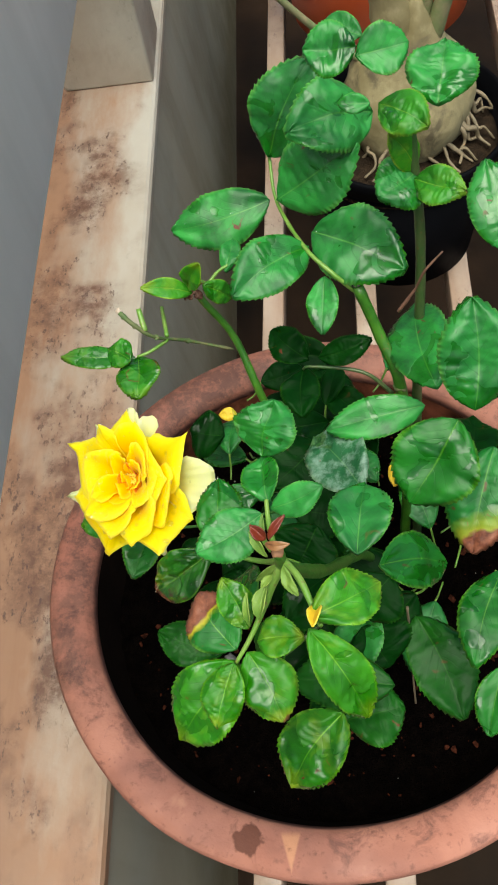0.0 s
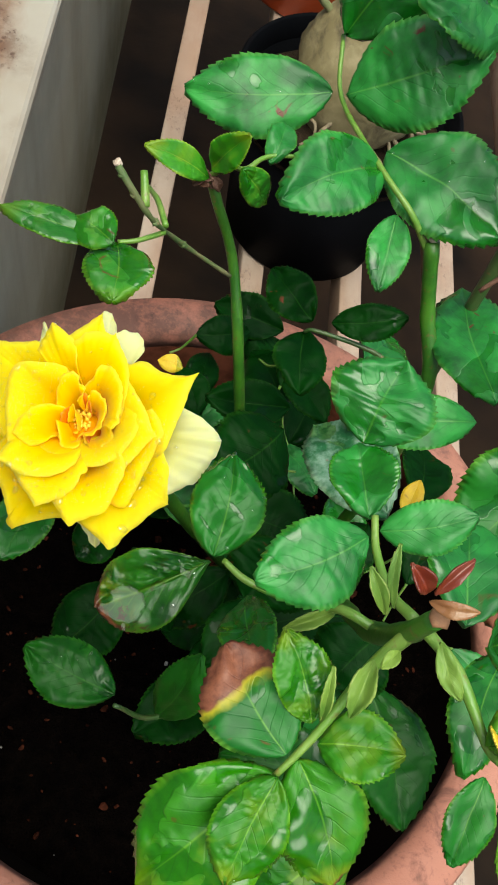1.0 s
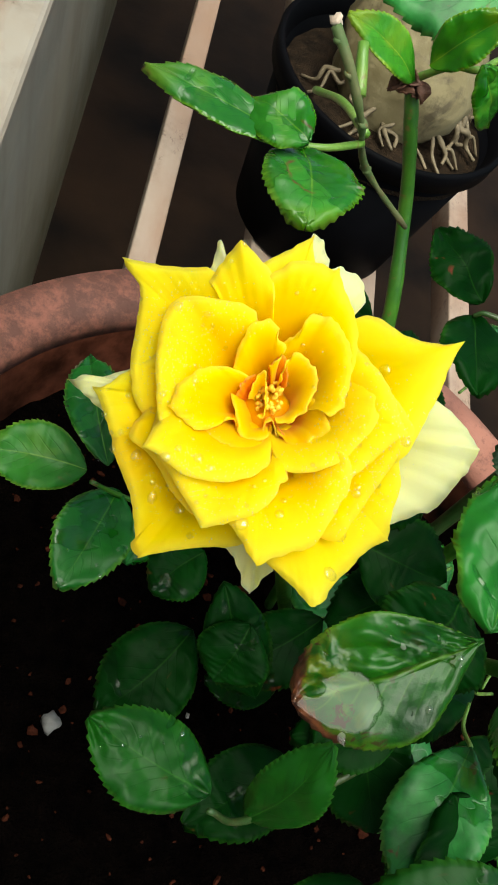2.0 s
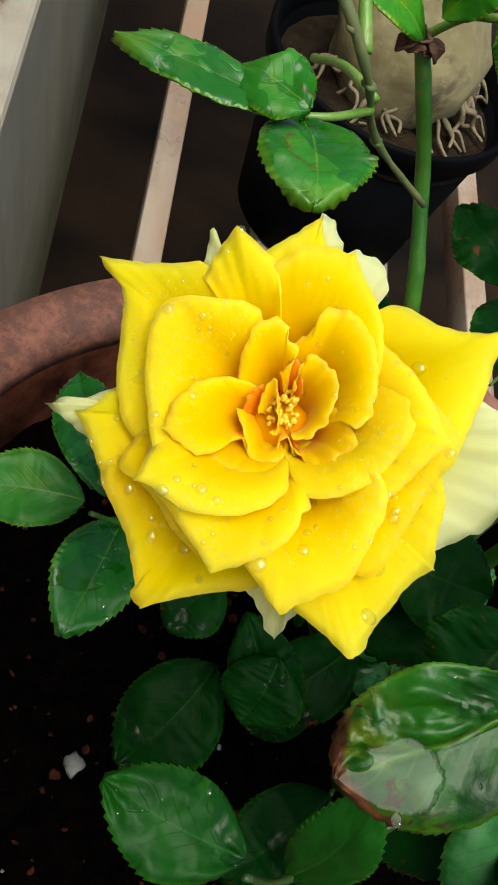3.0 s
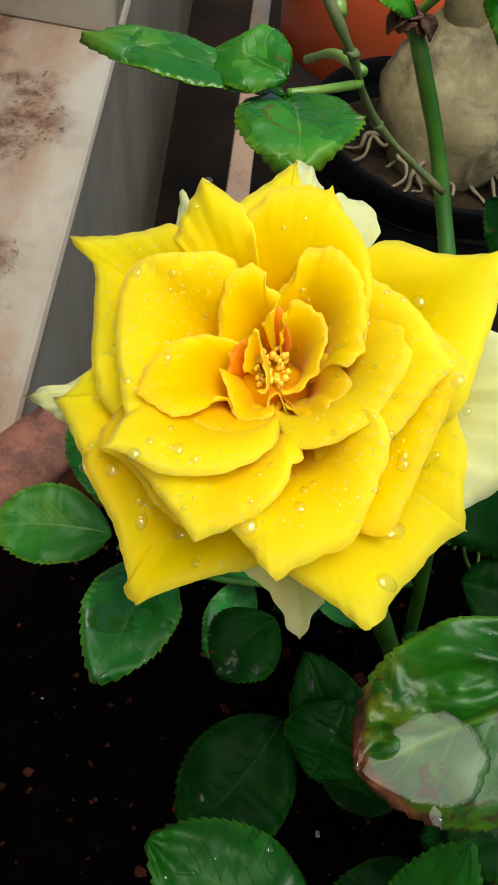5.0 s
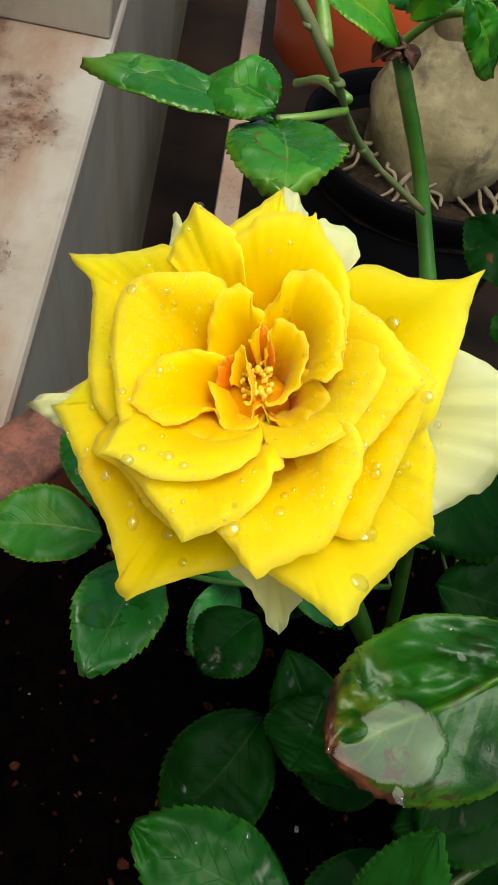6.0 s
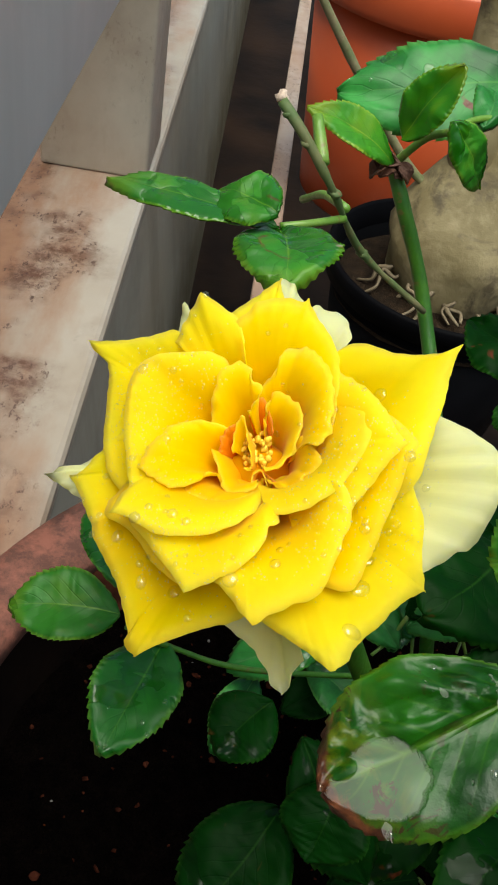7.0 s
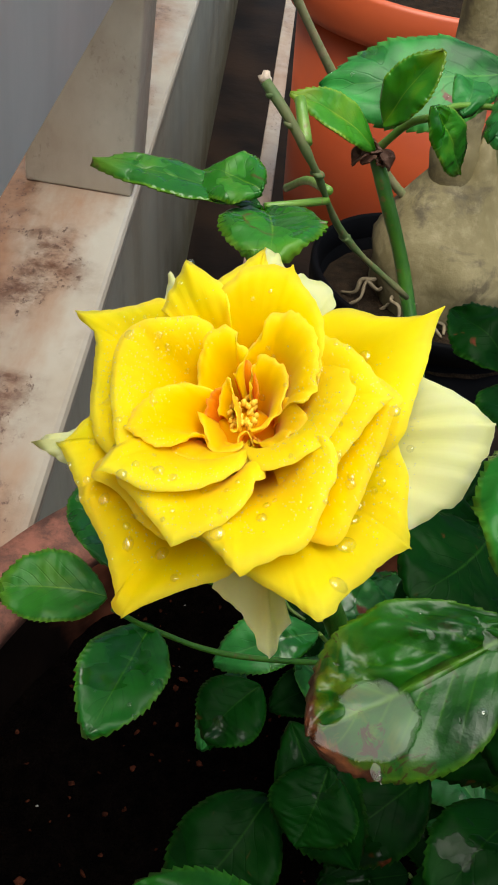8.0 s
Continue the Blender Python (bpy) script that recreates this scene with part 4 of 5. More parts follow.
leaf((0.0139, 0.1245, 0.2786), (0.0019, 0.1112, 0.2688), 0.0240, (-0.19, -0.46, 0.87), LEAF_WET_SHADE)
leaf((-0.0126, 0.1995, 0.2591), (-0.0338, 0.1778, 0.2591), 0.0304, (0.21, -0.21, 0.95), LEAF_WET_SHADE)
leaf((-0.0570, 0.1534, 0.2445), (-0.0395, 0.1338, 0.2250), 0.0165, (0.09, -0.66, 0.74), LEAF_WET_SHADE)
leaf((-0.0209, 0.1063, 0.3433), (-0.0318, 0.1016, 0.3403), 0.0030, (-0.31, -0.34, 0.89), STIPULE, 0.2, 0.6, 0.15, 9, name="stipule", label="pale green stipule at a leaf's base")
leaf((-0.0248, 0.0877, 0.3732), (-0.0276, 0.0786, 0.3694), 0.0037, (-0.36, -0.29, 0.89), STIPULE, 0.2, 0.6, 0.15, 9, name="stipule", label="pale green stipule at a leaf's base")
leaf((-0.0243, 0.0943, 0.3769), (-0.0286, 0.1002, 0.3818), 0.0024, (-0.36, -0.34, 0.87), STIPULE, 0.2, 0.6, 0.15, 9, name="stipule", label="pale green stipule at a leaf's base")
leaf((-0.0232, 0.0953, 0.3777), (-0.0245, 0.1038, 0.3848), 0.0019, (-0.37, -0.34, 0.86), STIPULE, 0.2, 0.6, 0.15, 9, name="stipule", label="pale green stipule at a leaf's base")
leaf((-0.0189, 0.0877, 0.3862), (-0.0153, 0.0795, 0.3844), 0.0033, (-0.42, -0.31, 0.85), STIPULE, 0.2, 0.6, 0.15, 9, name="stipule", label="pale green stipule at a leaf's base")
leaf((-0.0228, 0.0878, 0.3790), (-0.0258, 0.0846, 0.3788), 0.0023, (-0.38, -0.30, 0.87), STIPULE, 0.2, 0.6, 0.15, 9, name="stipule", label="pale green stipule at a leaf's base")
leaf((-0.0308, 0.0786, 0.3641), (-0.0310, 0.0863, 0.3710), 0.0018, (-0.31, -0.22, 0.92), STIPULE, 0.2, 0.6, 0.15, 9, name="stipule", label="pale green stipule at a leaf's base")
leaf((-0.0229, 0.0935, 0.3906), (-0.0268, 0.0964, 0.3940), 0.0029, (0.1, -0.6, 0.8), REDLEAF, 0.2, 0.7, label="small dark red young leaf")
leaf((-0.0222, 0.0930, 0.3916), (-0.0173, 0.0979, 0.3959), 0.0021, (-0.2, -0.6, 0.8), REDLEAF, 0.2, 0.8, label="small dark red young leaf")
leaf((-0.0232, 0.0918, 0.3916), (-0.0164, 0.0901, 0.3945), 0.0025, (0.1, -0.5, 0.85), BUDLEAF, 0.3, 0.7, label="small tan young leaf still folded")
leaf((-0.0586, 0.2197, 0.2566), (-0.0497, 0.2187, 0.2558), 0.0063, (0, -0.4, 0.9), LEAF_YELLOW, label="yellowed leaf")
leaf((0.0219, 0.1695, 0.2932), (0.0185, 0.1588, 0.2883), 0.0063, (-0.3, -0.3, 0.9), LEAF_YELLOW, label="yellowed leaf")
leaf((-0.0100, 0.0765, 0.3846), (-0.0116, 0.0690, 0.3910), 0.0034, (-0.2, -0.4, 0.9), LEAF_YELLOW, fold=0.5, name="stipule", label="yellowed stipule at a leaf's base")

# shrivelled remains at the tip of the cut-back stem
leaf((-0.0575, 0.2323, 0.3322), (-0.0614, 0.2308, 0.3292), 0.0029, (-0.3, -0.5, 0.8), DRIED, 0.4, 0.8, 0.2, label="shrivelled brown leaf remnant")
leaf((-0.0565, 0.2323, 0.3326), (-0.0536, 0.2299, 0.3297), 0.0029, (0.3, -0.5, 0.8), DRIED, 0.4, 0.8, 0.2, label="shrivelled brown leaf remnant")

for k, (dx, dy, dz, long) in enumerate(((-0.003, 0.001, -0.005, 0.003), (0.003, -0.002, -0.004, 0.0026), (0.001, -0.003, 0.003, 0.0024), (-0.002, -0.002, -0.002, 0.003))):
    foot = Vector((-0.0570, 0.2326, 0.3317)) + Vector((dx, dy, 0)) * 0.3
    leaf(foot, foot + Vector((dx, dy, dz)).normalized() * long, 0.003, (dy, -0.6, 0.7), DRIED, 0.6, 1.0, 0.3, 8, label="shrivelled brown leaf remnant")

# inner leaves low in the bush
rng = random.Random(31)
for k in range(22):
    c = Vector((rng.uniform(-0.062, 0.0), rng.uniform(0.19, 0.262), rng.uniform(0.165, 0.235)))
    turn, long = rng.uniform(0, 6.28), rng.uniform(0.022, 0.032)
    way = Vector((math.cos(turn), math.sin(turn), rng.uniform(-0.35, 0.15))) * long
    leaf(c, c + way, long * rng.uniform(0.5, 0.66), (rng.uniform(-0.3, 0.3), rng.uniform(-0.6, 0.1), 0.9), rng.choice((LEAF, LEAF_WET_SHADE)), rng.uniform(0.05, 0.3))
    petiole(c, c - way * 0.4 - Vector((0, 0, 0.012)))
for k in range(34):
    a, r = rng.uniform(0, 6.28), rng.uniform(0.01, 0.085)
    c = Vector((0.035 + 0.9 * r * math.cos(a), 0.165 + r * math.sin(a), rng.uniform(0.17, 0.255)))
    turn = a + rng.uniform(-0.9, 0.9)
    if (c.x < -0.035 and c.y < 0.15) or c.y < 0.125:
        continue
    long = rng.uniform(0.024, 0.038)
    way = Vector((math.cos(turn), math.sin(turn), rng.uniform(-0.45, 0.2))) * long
    leaf(c, c + way, long * rng.uniform(0.55, 0.72), (rng.uniform(-0.4, 0.3), rng.uniform(-0.5, 0.2), 0.9), rng.choice((LEAF_WET_SHADE, LEAF_WET_SHADE, LEAF)), rng.uniform(0.05, 0.25))
    petiole(c, c - way * 0.4 - Vector((0, 0, 0.012)))

# ---- the bloom ----
# face axes: right, up and outward axes at the heart of the flower, lengths in millimetres
HEART = Matrix(((0.9830, 0.0417, 0.1790), (-0.1409, 0.7964, 0.5881), (-0.1180, -0.6033, 0.7887))).transposed().to_4x4()
HEART.translation = Vector((-0.0816, 0.1496, 0.3319))
AXIS = Vector((-0.23, 0.30, 0.92)).normalized()
FOOT = Vector((3.6, -7.0, -14.0))
hip = lump(0.005, 3.0, 0.2, 1.3)
hip.transform(Matrix.Translation(HEART @ (FOOT * 0.0011)))
flower = bush_part("flower", hip, STEM_LIGHT, "open yellow rose bloom beaded with rain")
skin_points, skin_faces = [], []


def even_line(line, step=0.55):
    """The same line with its points at even steps."""
    far = [0.0]
    for p, q in zip(line, line[1:]):
        far.append(far[-1] + (q - p).length)
    count = max(18, int(far[-1] / step))
    out, k = [], 0
    for i in range(count + 1):
        want = far[-1] * i / count
        while k < len(far) - 2 and far[k + 1] < want:
            k += 1
        span = max(far[k + 1] - far[k], 1e-9)
        out.append(line[k].lerp(line[k + 1], min(1.0, (want - far[k]) / span)))
    return out


def petal(edge, tint="yellow", lift=2.0, curl=0.5, label=""):
    """A petal from the flower's foot out to a free edge, given by its corners (mm in the face axes). lift: how far it arches above its edge; curl: how its margin turns back."""
    seed = len(skin_points) * 0.0137
    rim = even_line(smooth_line([Vector(p) for p in edge], 8))
    count = len(rim)
    inner = lift < 0.3
    ruffle = 0.45 if tint == "pale" else 0.62 if inner else 0.26
    pitch = 0.42 if inner else 0.33
    rim = [p + Vector((noise.noise((j * pitch + seed, 0, 1)), noise.noise((j * pitch + seed, 5, 1)), noise.noise((j * pitch + seed, 9, 1)))) * ruffle for j, p in enumerate(rim)]

    def averaged(k):
        return [sum((rim[min(max(j + i, 0), count - 1)] for i in range(-k, k + 1)), Vector()) / (2 * k + 1) for j in range(count)]

    soft_rim, wide_rim = averaged(max(2, count // 18)), averaged(max(3, count // 6))
    crease = 2.4 if tint == "pale" else 1.5 if inner else 1.1
    rows, uvs = [], []
    n, m = 22, count - 1
    for i in range(n + 1):
        s = i / n
        row, uv = [], []
        for j, e in enumerate(rim):
            v = 2 * j / m - 1
            out = wide_rim[j] - FOOT
            rise = out.dot(AXIS)
            flat = out - AXIS * rise
            k1 = FOOT + flat * 0.36 + AXIS * (rise * 0.25)
            k2 = FOOT + flat * 0.60 + AXIS * (rise * 0.97 + 1.5 * lift)
            q = (FOOT + flat * 0.03) * (1 - s) ** 3 + 3 * k1 * s * (1 - s) ** 2 + 3 * k2 * s * s * (1 - s) + wide_rim[j] * s**3 + (soft_rim[j] - wide_rim[j]) * s**5 + (e - soft_rim[j]) * s**7
            soft = 4 * s * (1 - s)
            q += AXIS * soft * crease * (0.45 * noise.noise((s * 2.2 + seed, v * 1.6, seed)) + 0.22 * noise.noise((s * 5 + seed, v * 4, seed * 2)))
            q -= AXIS * (0.8 * curl * max(0.0, (s - 0.80) / 0.20) ** 2)
            q += AXIS * crease * 0.30 * s**3 * noise.noise((v * 5 + seed, 1.0, seed)) * (1 - (abs(v) > 0.97))
            row.append(HEART @ (q * 0.001))
            uv.append((s, v))
        rows.append(row)
        uvs.append(uv)
    first = len(skin_points)
    skin_points.extend(p for r in rows for p in r)
    skin_faces.extend((first + i * (m + 1) + j, first + i * (m + 1) + j + 1, first + (i + 1) * (m + 1) + j + 1, first + (i + 1) * (m + 1) + j) for i in range(n) for j in range(m))
    ob = bush_part("petal", sheet(rows, uvs), PETAL[tint], label, flower)
    shell = ob.modifiers.new("thickness", "SOLIDIFY")
    shell.thickness, shell.offset = 0.00016, -1
    return ob


petal([(-19.7, -2.1, -8.5), (-23.1, -3.8, -9.5), (-27.3, -4.7, -10.2), (-29.0, -5.3, -10.3), (-28.9, -5.3, -10.2), (-27.2, -6.6, -9.8), (-22.9, -9.2, -8.0)], "pale", 0.52, 0.6, "pale cream-yellow petal")
petal([(-10.1, 13.8, -8.0), (-9.5, 18.2, -8.5), (-8.9, 19.2, -8.5), (-8.8, 19.1, -8.4), (-8.0, 17.3, -8.0), (-7.3, 14.2, -7.0)], "pale", 0.35, 0.3, "pale cream-yellow petal")
petal([(-3.3, 16.1, -6.0), (1.2, 19.5, -6.5), (4.6, 22.0, -7.0), (4.6, 22.0, -7.0), (5.1, 19.5, -6.5), (6.2, 16.2, -6.0)], "lemon", 0.52, 0.5)
petal([(3.5, 20.5, -7.5), (5.0, 22.4, -8.5), (6.2, 22.3, -9.0), (7.2, 20.9, -9.0), (7.8, 19.3, -8.5), (8.2, 17.2, -7.5)], "pale", 0.35, 0.4, "pale cream-yellow petal")
petal([(7.5, 17.1, -7.0), (9.5, 18.3, -8.0), (11.5, 18.1, -9.0), (13.4, 17.5, -9.5), (14.7, 15.2, -9.0), (14.2, 13.0, -8.0), (12.2, 10.8, -6.5)], "pale", 0.35, 0.4, "pale cream-yellow petal")
petal([(6.2, 11.6, -8.0), (9.3, 11.4, -6.0), (11.9, 10.6, -4.0), (14.0, 11.5, -3.5), (16.1, 11.4, -2.5), (18.2, 10.1, -1.0), (20.8, 9.1, -0.2), (23.6, 8.9, 0.5), (25.8, 9.1, 1.2), (28.0, 9.9, 1.7), (28.1, 9.8, 1.8), (27.0, 7.7, 2.2), (25.8, 4.1, 3.0), (24.8, 0.9, 3.8), (23.2, -2.9, 4.6), (21.7, -7.4, 4.5), (19.7, -9.9, 3.0), (17.0, -11.0, 1.5)], "lemon", 0.88, 0.8)
petal([(24.8, 1.3, -1.5), (29.0, -0.7, -1.8), (32.5, -3.5, -1.0), (34.2, -5.7, 0.0), (34.2, -5.7, 0.1), (33.5, -8.1, 0.0), (31.2, -12.3, 0.0), (28.7, -15.9, 0.0), (25.6, -17.4, 0.0), (22.0, -19.2, 0.0), (19.6, -19.2, 0.0)], "pale", 0.88, 1, "pale cream-yellow petal")
petal([(16.9, -1.1, 0.0), (18.6, -4.3, 2.0), (20.1, -6.8, 4.0), (21.1, -9.7, 3.2), (22.3, -12.9, 2.0), (22.1, -16.8, 1.0), (22.4, -21.4, 0.0), (22.5, -21.5, 0.1), (19.2, -23.2, 1.5), (16.3, -25.7, 4.0), (13.5, -27.6, 7.0), (11.4, -29.8, 10.0), (10.4, -30.2, 10.3), (10.5, -30.3, 10.3), (9.5, -30.1, 10.0), (6.7, -28.1, 8.0), (3.0, -25.8, 6.0), (-0.4, -23.5, 4.0), (-2.7, -21.4, 2.0), (-5.1, -19.8, 0.0)], "lemon", 0.70, 0.8)
petal([(-14.6, 2.8, -6.5), (-17.6, -0.5, -5.0), (-19.7, -1.8, -6.0), (-22.6, -4.7, -7.2), (-24.9, -5.9, -8.0), (-24.9, -5.9, -8.0), (-22.9, -8.9, -6.5), (-21.3, -12.4, -5.0), (-20.2, -15.2, -4.2), (-18.6, -18.1, -4.2), (-17.2, -20.5, -5.5), (-15.4, -21.1, -7.5)], "lemon", 0.70, 0.8)
petal([(-18.3, -7.3, -8.0), (-20.4, -10.5, -6.5), (-20.8, -13.6, -4.5), (-19.9, -15.5, -3.6), (-18.0, -18.9, -3.0), (-16.5, -22.4, -3.0), (-15.8, -25.2, -3.0), (-15.4, -27.4, -3.0), (-16.1, -27.9, -3.2), (-16.0, -27.9, -3.2), (-15.7, -28.9, -3.2), (-14.5, -29.7, -2.8), (-14.5, -29.8, -2.7), (-10.9, -28.2, -1.5), (-6.5, -26.6, 0.0), (-1.0, -25.1, 2.0), (1.4, -23.4, 3.0), (3.8, -21.9, 2.0)], "yellow", 0.88, 0.8)
petal([(-3.1, -26.2, -7.0), (0.0, -28.9, -9.0), (2.3, -32.3, -10.5), (3.4, -34.9, -11.0), (4.4, -35.6, -11.0), (4.4, -35.6, -10.9), (5.4, -34.7, -11.0), (6.0, -32.7, -10.0), (7.3, -31.1, -9.0)], "pale", 0.52, 0.5, "pale cream-yellow petal")
petal([(-3.5, 10.9, -7.0), (-6.0, 12.8, -6.5), (-8.8, 14.0, -6.3), (-10.5, 14.6, -7.0), (-15.2, 14.2, -8.5), (-19.4, 14.2, -10.0), (-23.1, 14.3, -10.8), (-23.0, 14.2, -10.7), (-22.6, 13.0, -10.4), (-20.7, 11.3, -9.5), (-19.9, 9.0, -8.6), (-19.8, 4.3, -7.5), (-19.9, -1.0, -6.0), (-18.6, -6.2, -4.5), (-16.3, -9.0, -4.0)], "lemon", 0.70, 0.6)
petal([(-10.1, 12.7, -6.0), (-8.9, 14.9, -5.8), (-7.7, 17.5, -5.2), (-6.4, 19.2, -4.4), (-6.3, 19.2, -4.4), (-4.5, 18.1, -4.4), (-2.6, 16.6, -4.4), (-1.1, 15.1, -4.0), (-0.2, 11.8, -3.0)], "lemon", 0.52, 0.3)
petal([(17.9, 1.0, 1.5), (20.1, -1.7, 4.5), (21.1, -4.2, 7.5), (19.9, -5.8, 8.0), (18.9, -9.1, 7.5), (17.4, -12.4, 7.0), (15.6, -16.5, 6.5), (13.7, -20.4, 6.5), (12.6, -21.6, 6.4), (10.5, -21.4, 5.5), (8.3, -20.2, 5.0), (6.1, -18.6, 3.0)], "yellow", 0.70, 0.5)
petal([(7.4, 10.0, -7.0), (9.7, 9.2, -4.5), (11.8, 7.2, -0.8), (13.6, 5.2, 2.8), (15.9, 2.5, 6.0), (17.3, 0.0, 7.5), (18.2, -2.3, 8.7), (19.5, -4.3, 9.4), (19.5, -4.3, 9.5), (17.9, -5.9, 9.3), (15.7, -8.5, 9.0), (13.5, -11.3, 8.6), (11.4, -13.9, 8.0), (8.9, -15.6, 5.0), (6.2, -16.3, 3.0)], "lemon", 0.70, 0.7)
petal([(7.9, -3.3, -1.0), (8.8, -6.1, 2.0), (10.7, -8.0, 6.0), (11.6, -8.7, 8.4), (12.5, -10.3, 9.0), (12.9, -12.2, 9.0), (12.4, -14.4, 9.0), (11.5, -16.5, 9.2), (10.3, -19.2, 9.5), (9.3, -21.4, 9.5), (7.8, -22.6, 9.8), (5.6, -23.2, 10.3), (3.4, -24.2, 10.8), (1.3, -25.2, 11.3), (1.3, -25.3, 11.3), (0.4, -24.6, 11.1), (-0.8, -23.1, 10.0), (-2.4, -21.3, 9.0), (-3.8, -19.6, 7.5), (-4.1, -17.5, 6.0), (-4.5, -14.3, 3.0), (-4.3, -11.4, 1.0)], "lemon", 0.88, 0.6)
petal([(-16.3, -7.5, -4.0), (-18.1, -10.2, -2.6), (-18.2, -12.1, -1.2), (-15.7, -13.4, 0.0), (-13.2, -15.8, 1.2), (-11.5, -18.1, 2.5), (-9.7, -19.6, 4.0), (-8.0, -20.7, 4.6), (-4.8, -20.4, 5.0), (-0.8, -19.4, 5.0)], "yellow", 0.52, 0.4)
petal([(-14.7, -6.3, -2.0), (-15.3, -10.0, 0.5), (-14.2, -13.2, 3.5), (-12.6, -14.8, 5.0), (-10.5, -17.3, 6.5), (-8.8, -19.2, 7.5), (-7.9, -20.3, 8.0), (-6.9, -21.8, 8.4), (-6.9, -21.9, 8.5), (-5.7, -21.3, 8.5), (-3.5, -20.5, 8.8), (-0.7, -19.2, 9.0), (1.5, -17.4, 9.0), (2.8, -15.4, 8.8), (3.1, -14.1, 8.3), (3.5, -14.0, 8.0), (4.2, -13.5, 7.0), (4.1, -12.7, 5.5), (4.6, -11.6, 3.0), (7.1, -9.9, 1.0)], "lemon", 0.88, 0.6)
petal([(-1.0, 6.1, -5.5), (-2.6, 8.6, -3.2), (-4.5, 9.9, -1.5), (-9.4, 10.0, -2.0), (-12.6, 9.9, -3.2), (-14.9, 8.7, -4.0), (-16.0, 6.1, -3.6), (-16.3, 2.3, -2.6), (-16.1, -1.5, -1.2), (-15.4, -5.2, 0.5), (-14.7, -8.2, 2.0), (-13.5, -11.2, 2.5), (-10.8, -13.0, 1.0), (-6.7, -12.6, 0.0)], "lemon", 0.52, 0.4)
petal([(-5.0, -0.7, -6.0), (-8.7, -2.7, -4.0), (-11.8, -5.2, -1.5), (-13.3, -6.7, 0.0), (-14.4, -8.1, 1.6), (-15.5, -10.2, 4.0), (-16.3, -12.1, 5.5), (-16.2, -12.1, 5.5), (-14.6, -12.5, 6.2), (-13.1, -13.4, 6.8), (-11.7, -14.3, 7.0), (-9.5, -15.0, 7.5), (-6.1, -15.2, 7.9), (-2.9, -14.6, 7.8), (-0.1, -13.3, 7.2), (1.5, -11.9, 5.4), (2.0, -10.8, 2.5), (3.6, -8.9, -1.5), (6.8, -6.8, -3.0)], "lemon", 0.77, 0.5)
petal([(-0.8, 5.7, -11.0), (-2.2, 10.0, -9.0), (-2.7, 12.3, -6.0), (-1.9, 14.1, -4.0), (-0.1, 16.1, -3.5), (2.4, 17.6, -3.3), (5.5, 17.7, -3.0), (7.8, 17.1, -2.8), (8.6, 17.7, -2.6), (8.6, 17.6, -2.5), (9.1, 15.8, -2.5), (10.4, 13.7, -2.2), (11.6, 10.9, -0.6), (12.3, 7.7, 1.0), (12.1, 4.5, 2.4), (11.7, 1.8, 3.2), (11.2, -1.4, 3.6), (10.8, -4.4, 1.5), (9.7, -6.6, -1.0)], "yellow", 0.40, 0.2)
petal([(7.3, 7.9, -6.0), (9.9, 6.8, -3.5), (12.0, 4.7, -0.5), (13.5, 2.9, 3.6), (15.1, 0.8, 6.0), (15.6, -1.8, 7.3), (15.0, -4.4, 8.0), (13.5, -6.8, 8.0), (11.8, -9.2, 7.8), (9.9, -10.8, 7.8), (7.4, -12.0, 7.4), (5.2, -12.5, 6.8), (3.6, -12.4, 6.0), (2.7, -11.6, 4.8), (2.1, -10.5, 3.0), (1.7, -9.2, -0.5), (1.2, -7.6, -2.5)], "lemon", 0.52, 0.3)
petal([(1.1, 2.8, -4.5), (2.1, 5.3, -3.0), (4.0, 7.3, -2.0), (5.2, 9.6, -1.6), (7.6, 10.0, -1.0), (9.8, 8.3, 1.5), (11.2, 5.0, 3.2), (11.3, 1.4, 4.4), (10.9, -1.5, 5.0), (10.2, -3.3, 5.2), (9.3, -4.0, 5.0), (8.5, -3.9, 4.0), (8.0, -3.5, 2.5), (7.3, -5.7, -1.0)], "yellow", 0.15, 0)
petal([(0.0, -2.8, -4.5), (-1.7, -0.5, -2.5), (-4.7, 0.3, -1.8), (-6.8, 0.4, -1.5), (-9.2, -0.3, -1.0), (-11.3, -1.7, -0.5), (-12.7, -3.5, 0.2), (-13.3, -6.2, 2.0), (-13.2, -6.3, 2.0), (-11.6, -7.8, 2.7), (-9.6, -8.9, 2.8), (-7.6, -8.7, 2.2), (-5.9, -7.8, 1.2), (-4.5, -6.8, 0.3), (-3.6, -6.9, -0.4), (-2.8, -9.1, -1.0), (-0.7, -10.0, 0.0), (1.1, -8.8, -1.5)], "yellow", 0.20, 0.1)
petal([(-4.5, -0.3, -3.5), (-4.7, 3.2, -2.3), (-3.8, 5.2, -1.6), (-3.4, 7.0, -1.4), (-2.1, 7.9, -1.2), (0.0, 7.9, -1.0), (1.0, 7.1, -0.8), (0.8, 5.5, -0.7), (1.7, 5.3, -0.6), (2.3, 4.3, -0.4), (1.8, 3.2, -0.4), (1.1, 2.4, -0.7), (0.1, 1.7, -1.2)], "yellow", 0.15, 0)
petal([(2.6, -0.6, -2.5), (2.9, 2.5, -1.6), (3.8, 4.3, -1.0), (5.4, 3.8, -0.5), (6.3, 2.7, -0.1), (7.2, 1.5, 0.3), (7.5, -0.5, 0.8), (6.7, -2.8, 1.0), (5.8, -4.8, 0.8), (4.2, -6.3, 0.4), (2.8, -6.6, 0.0), (2.5, -6.1, -0.4)], "yellow", 0.00, 0)
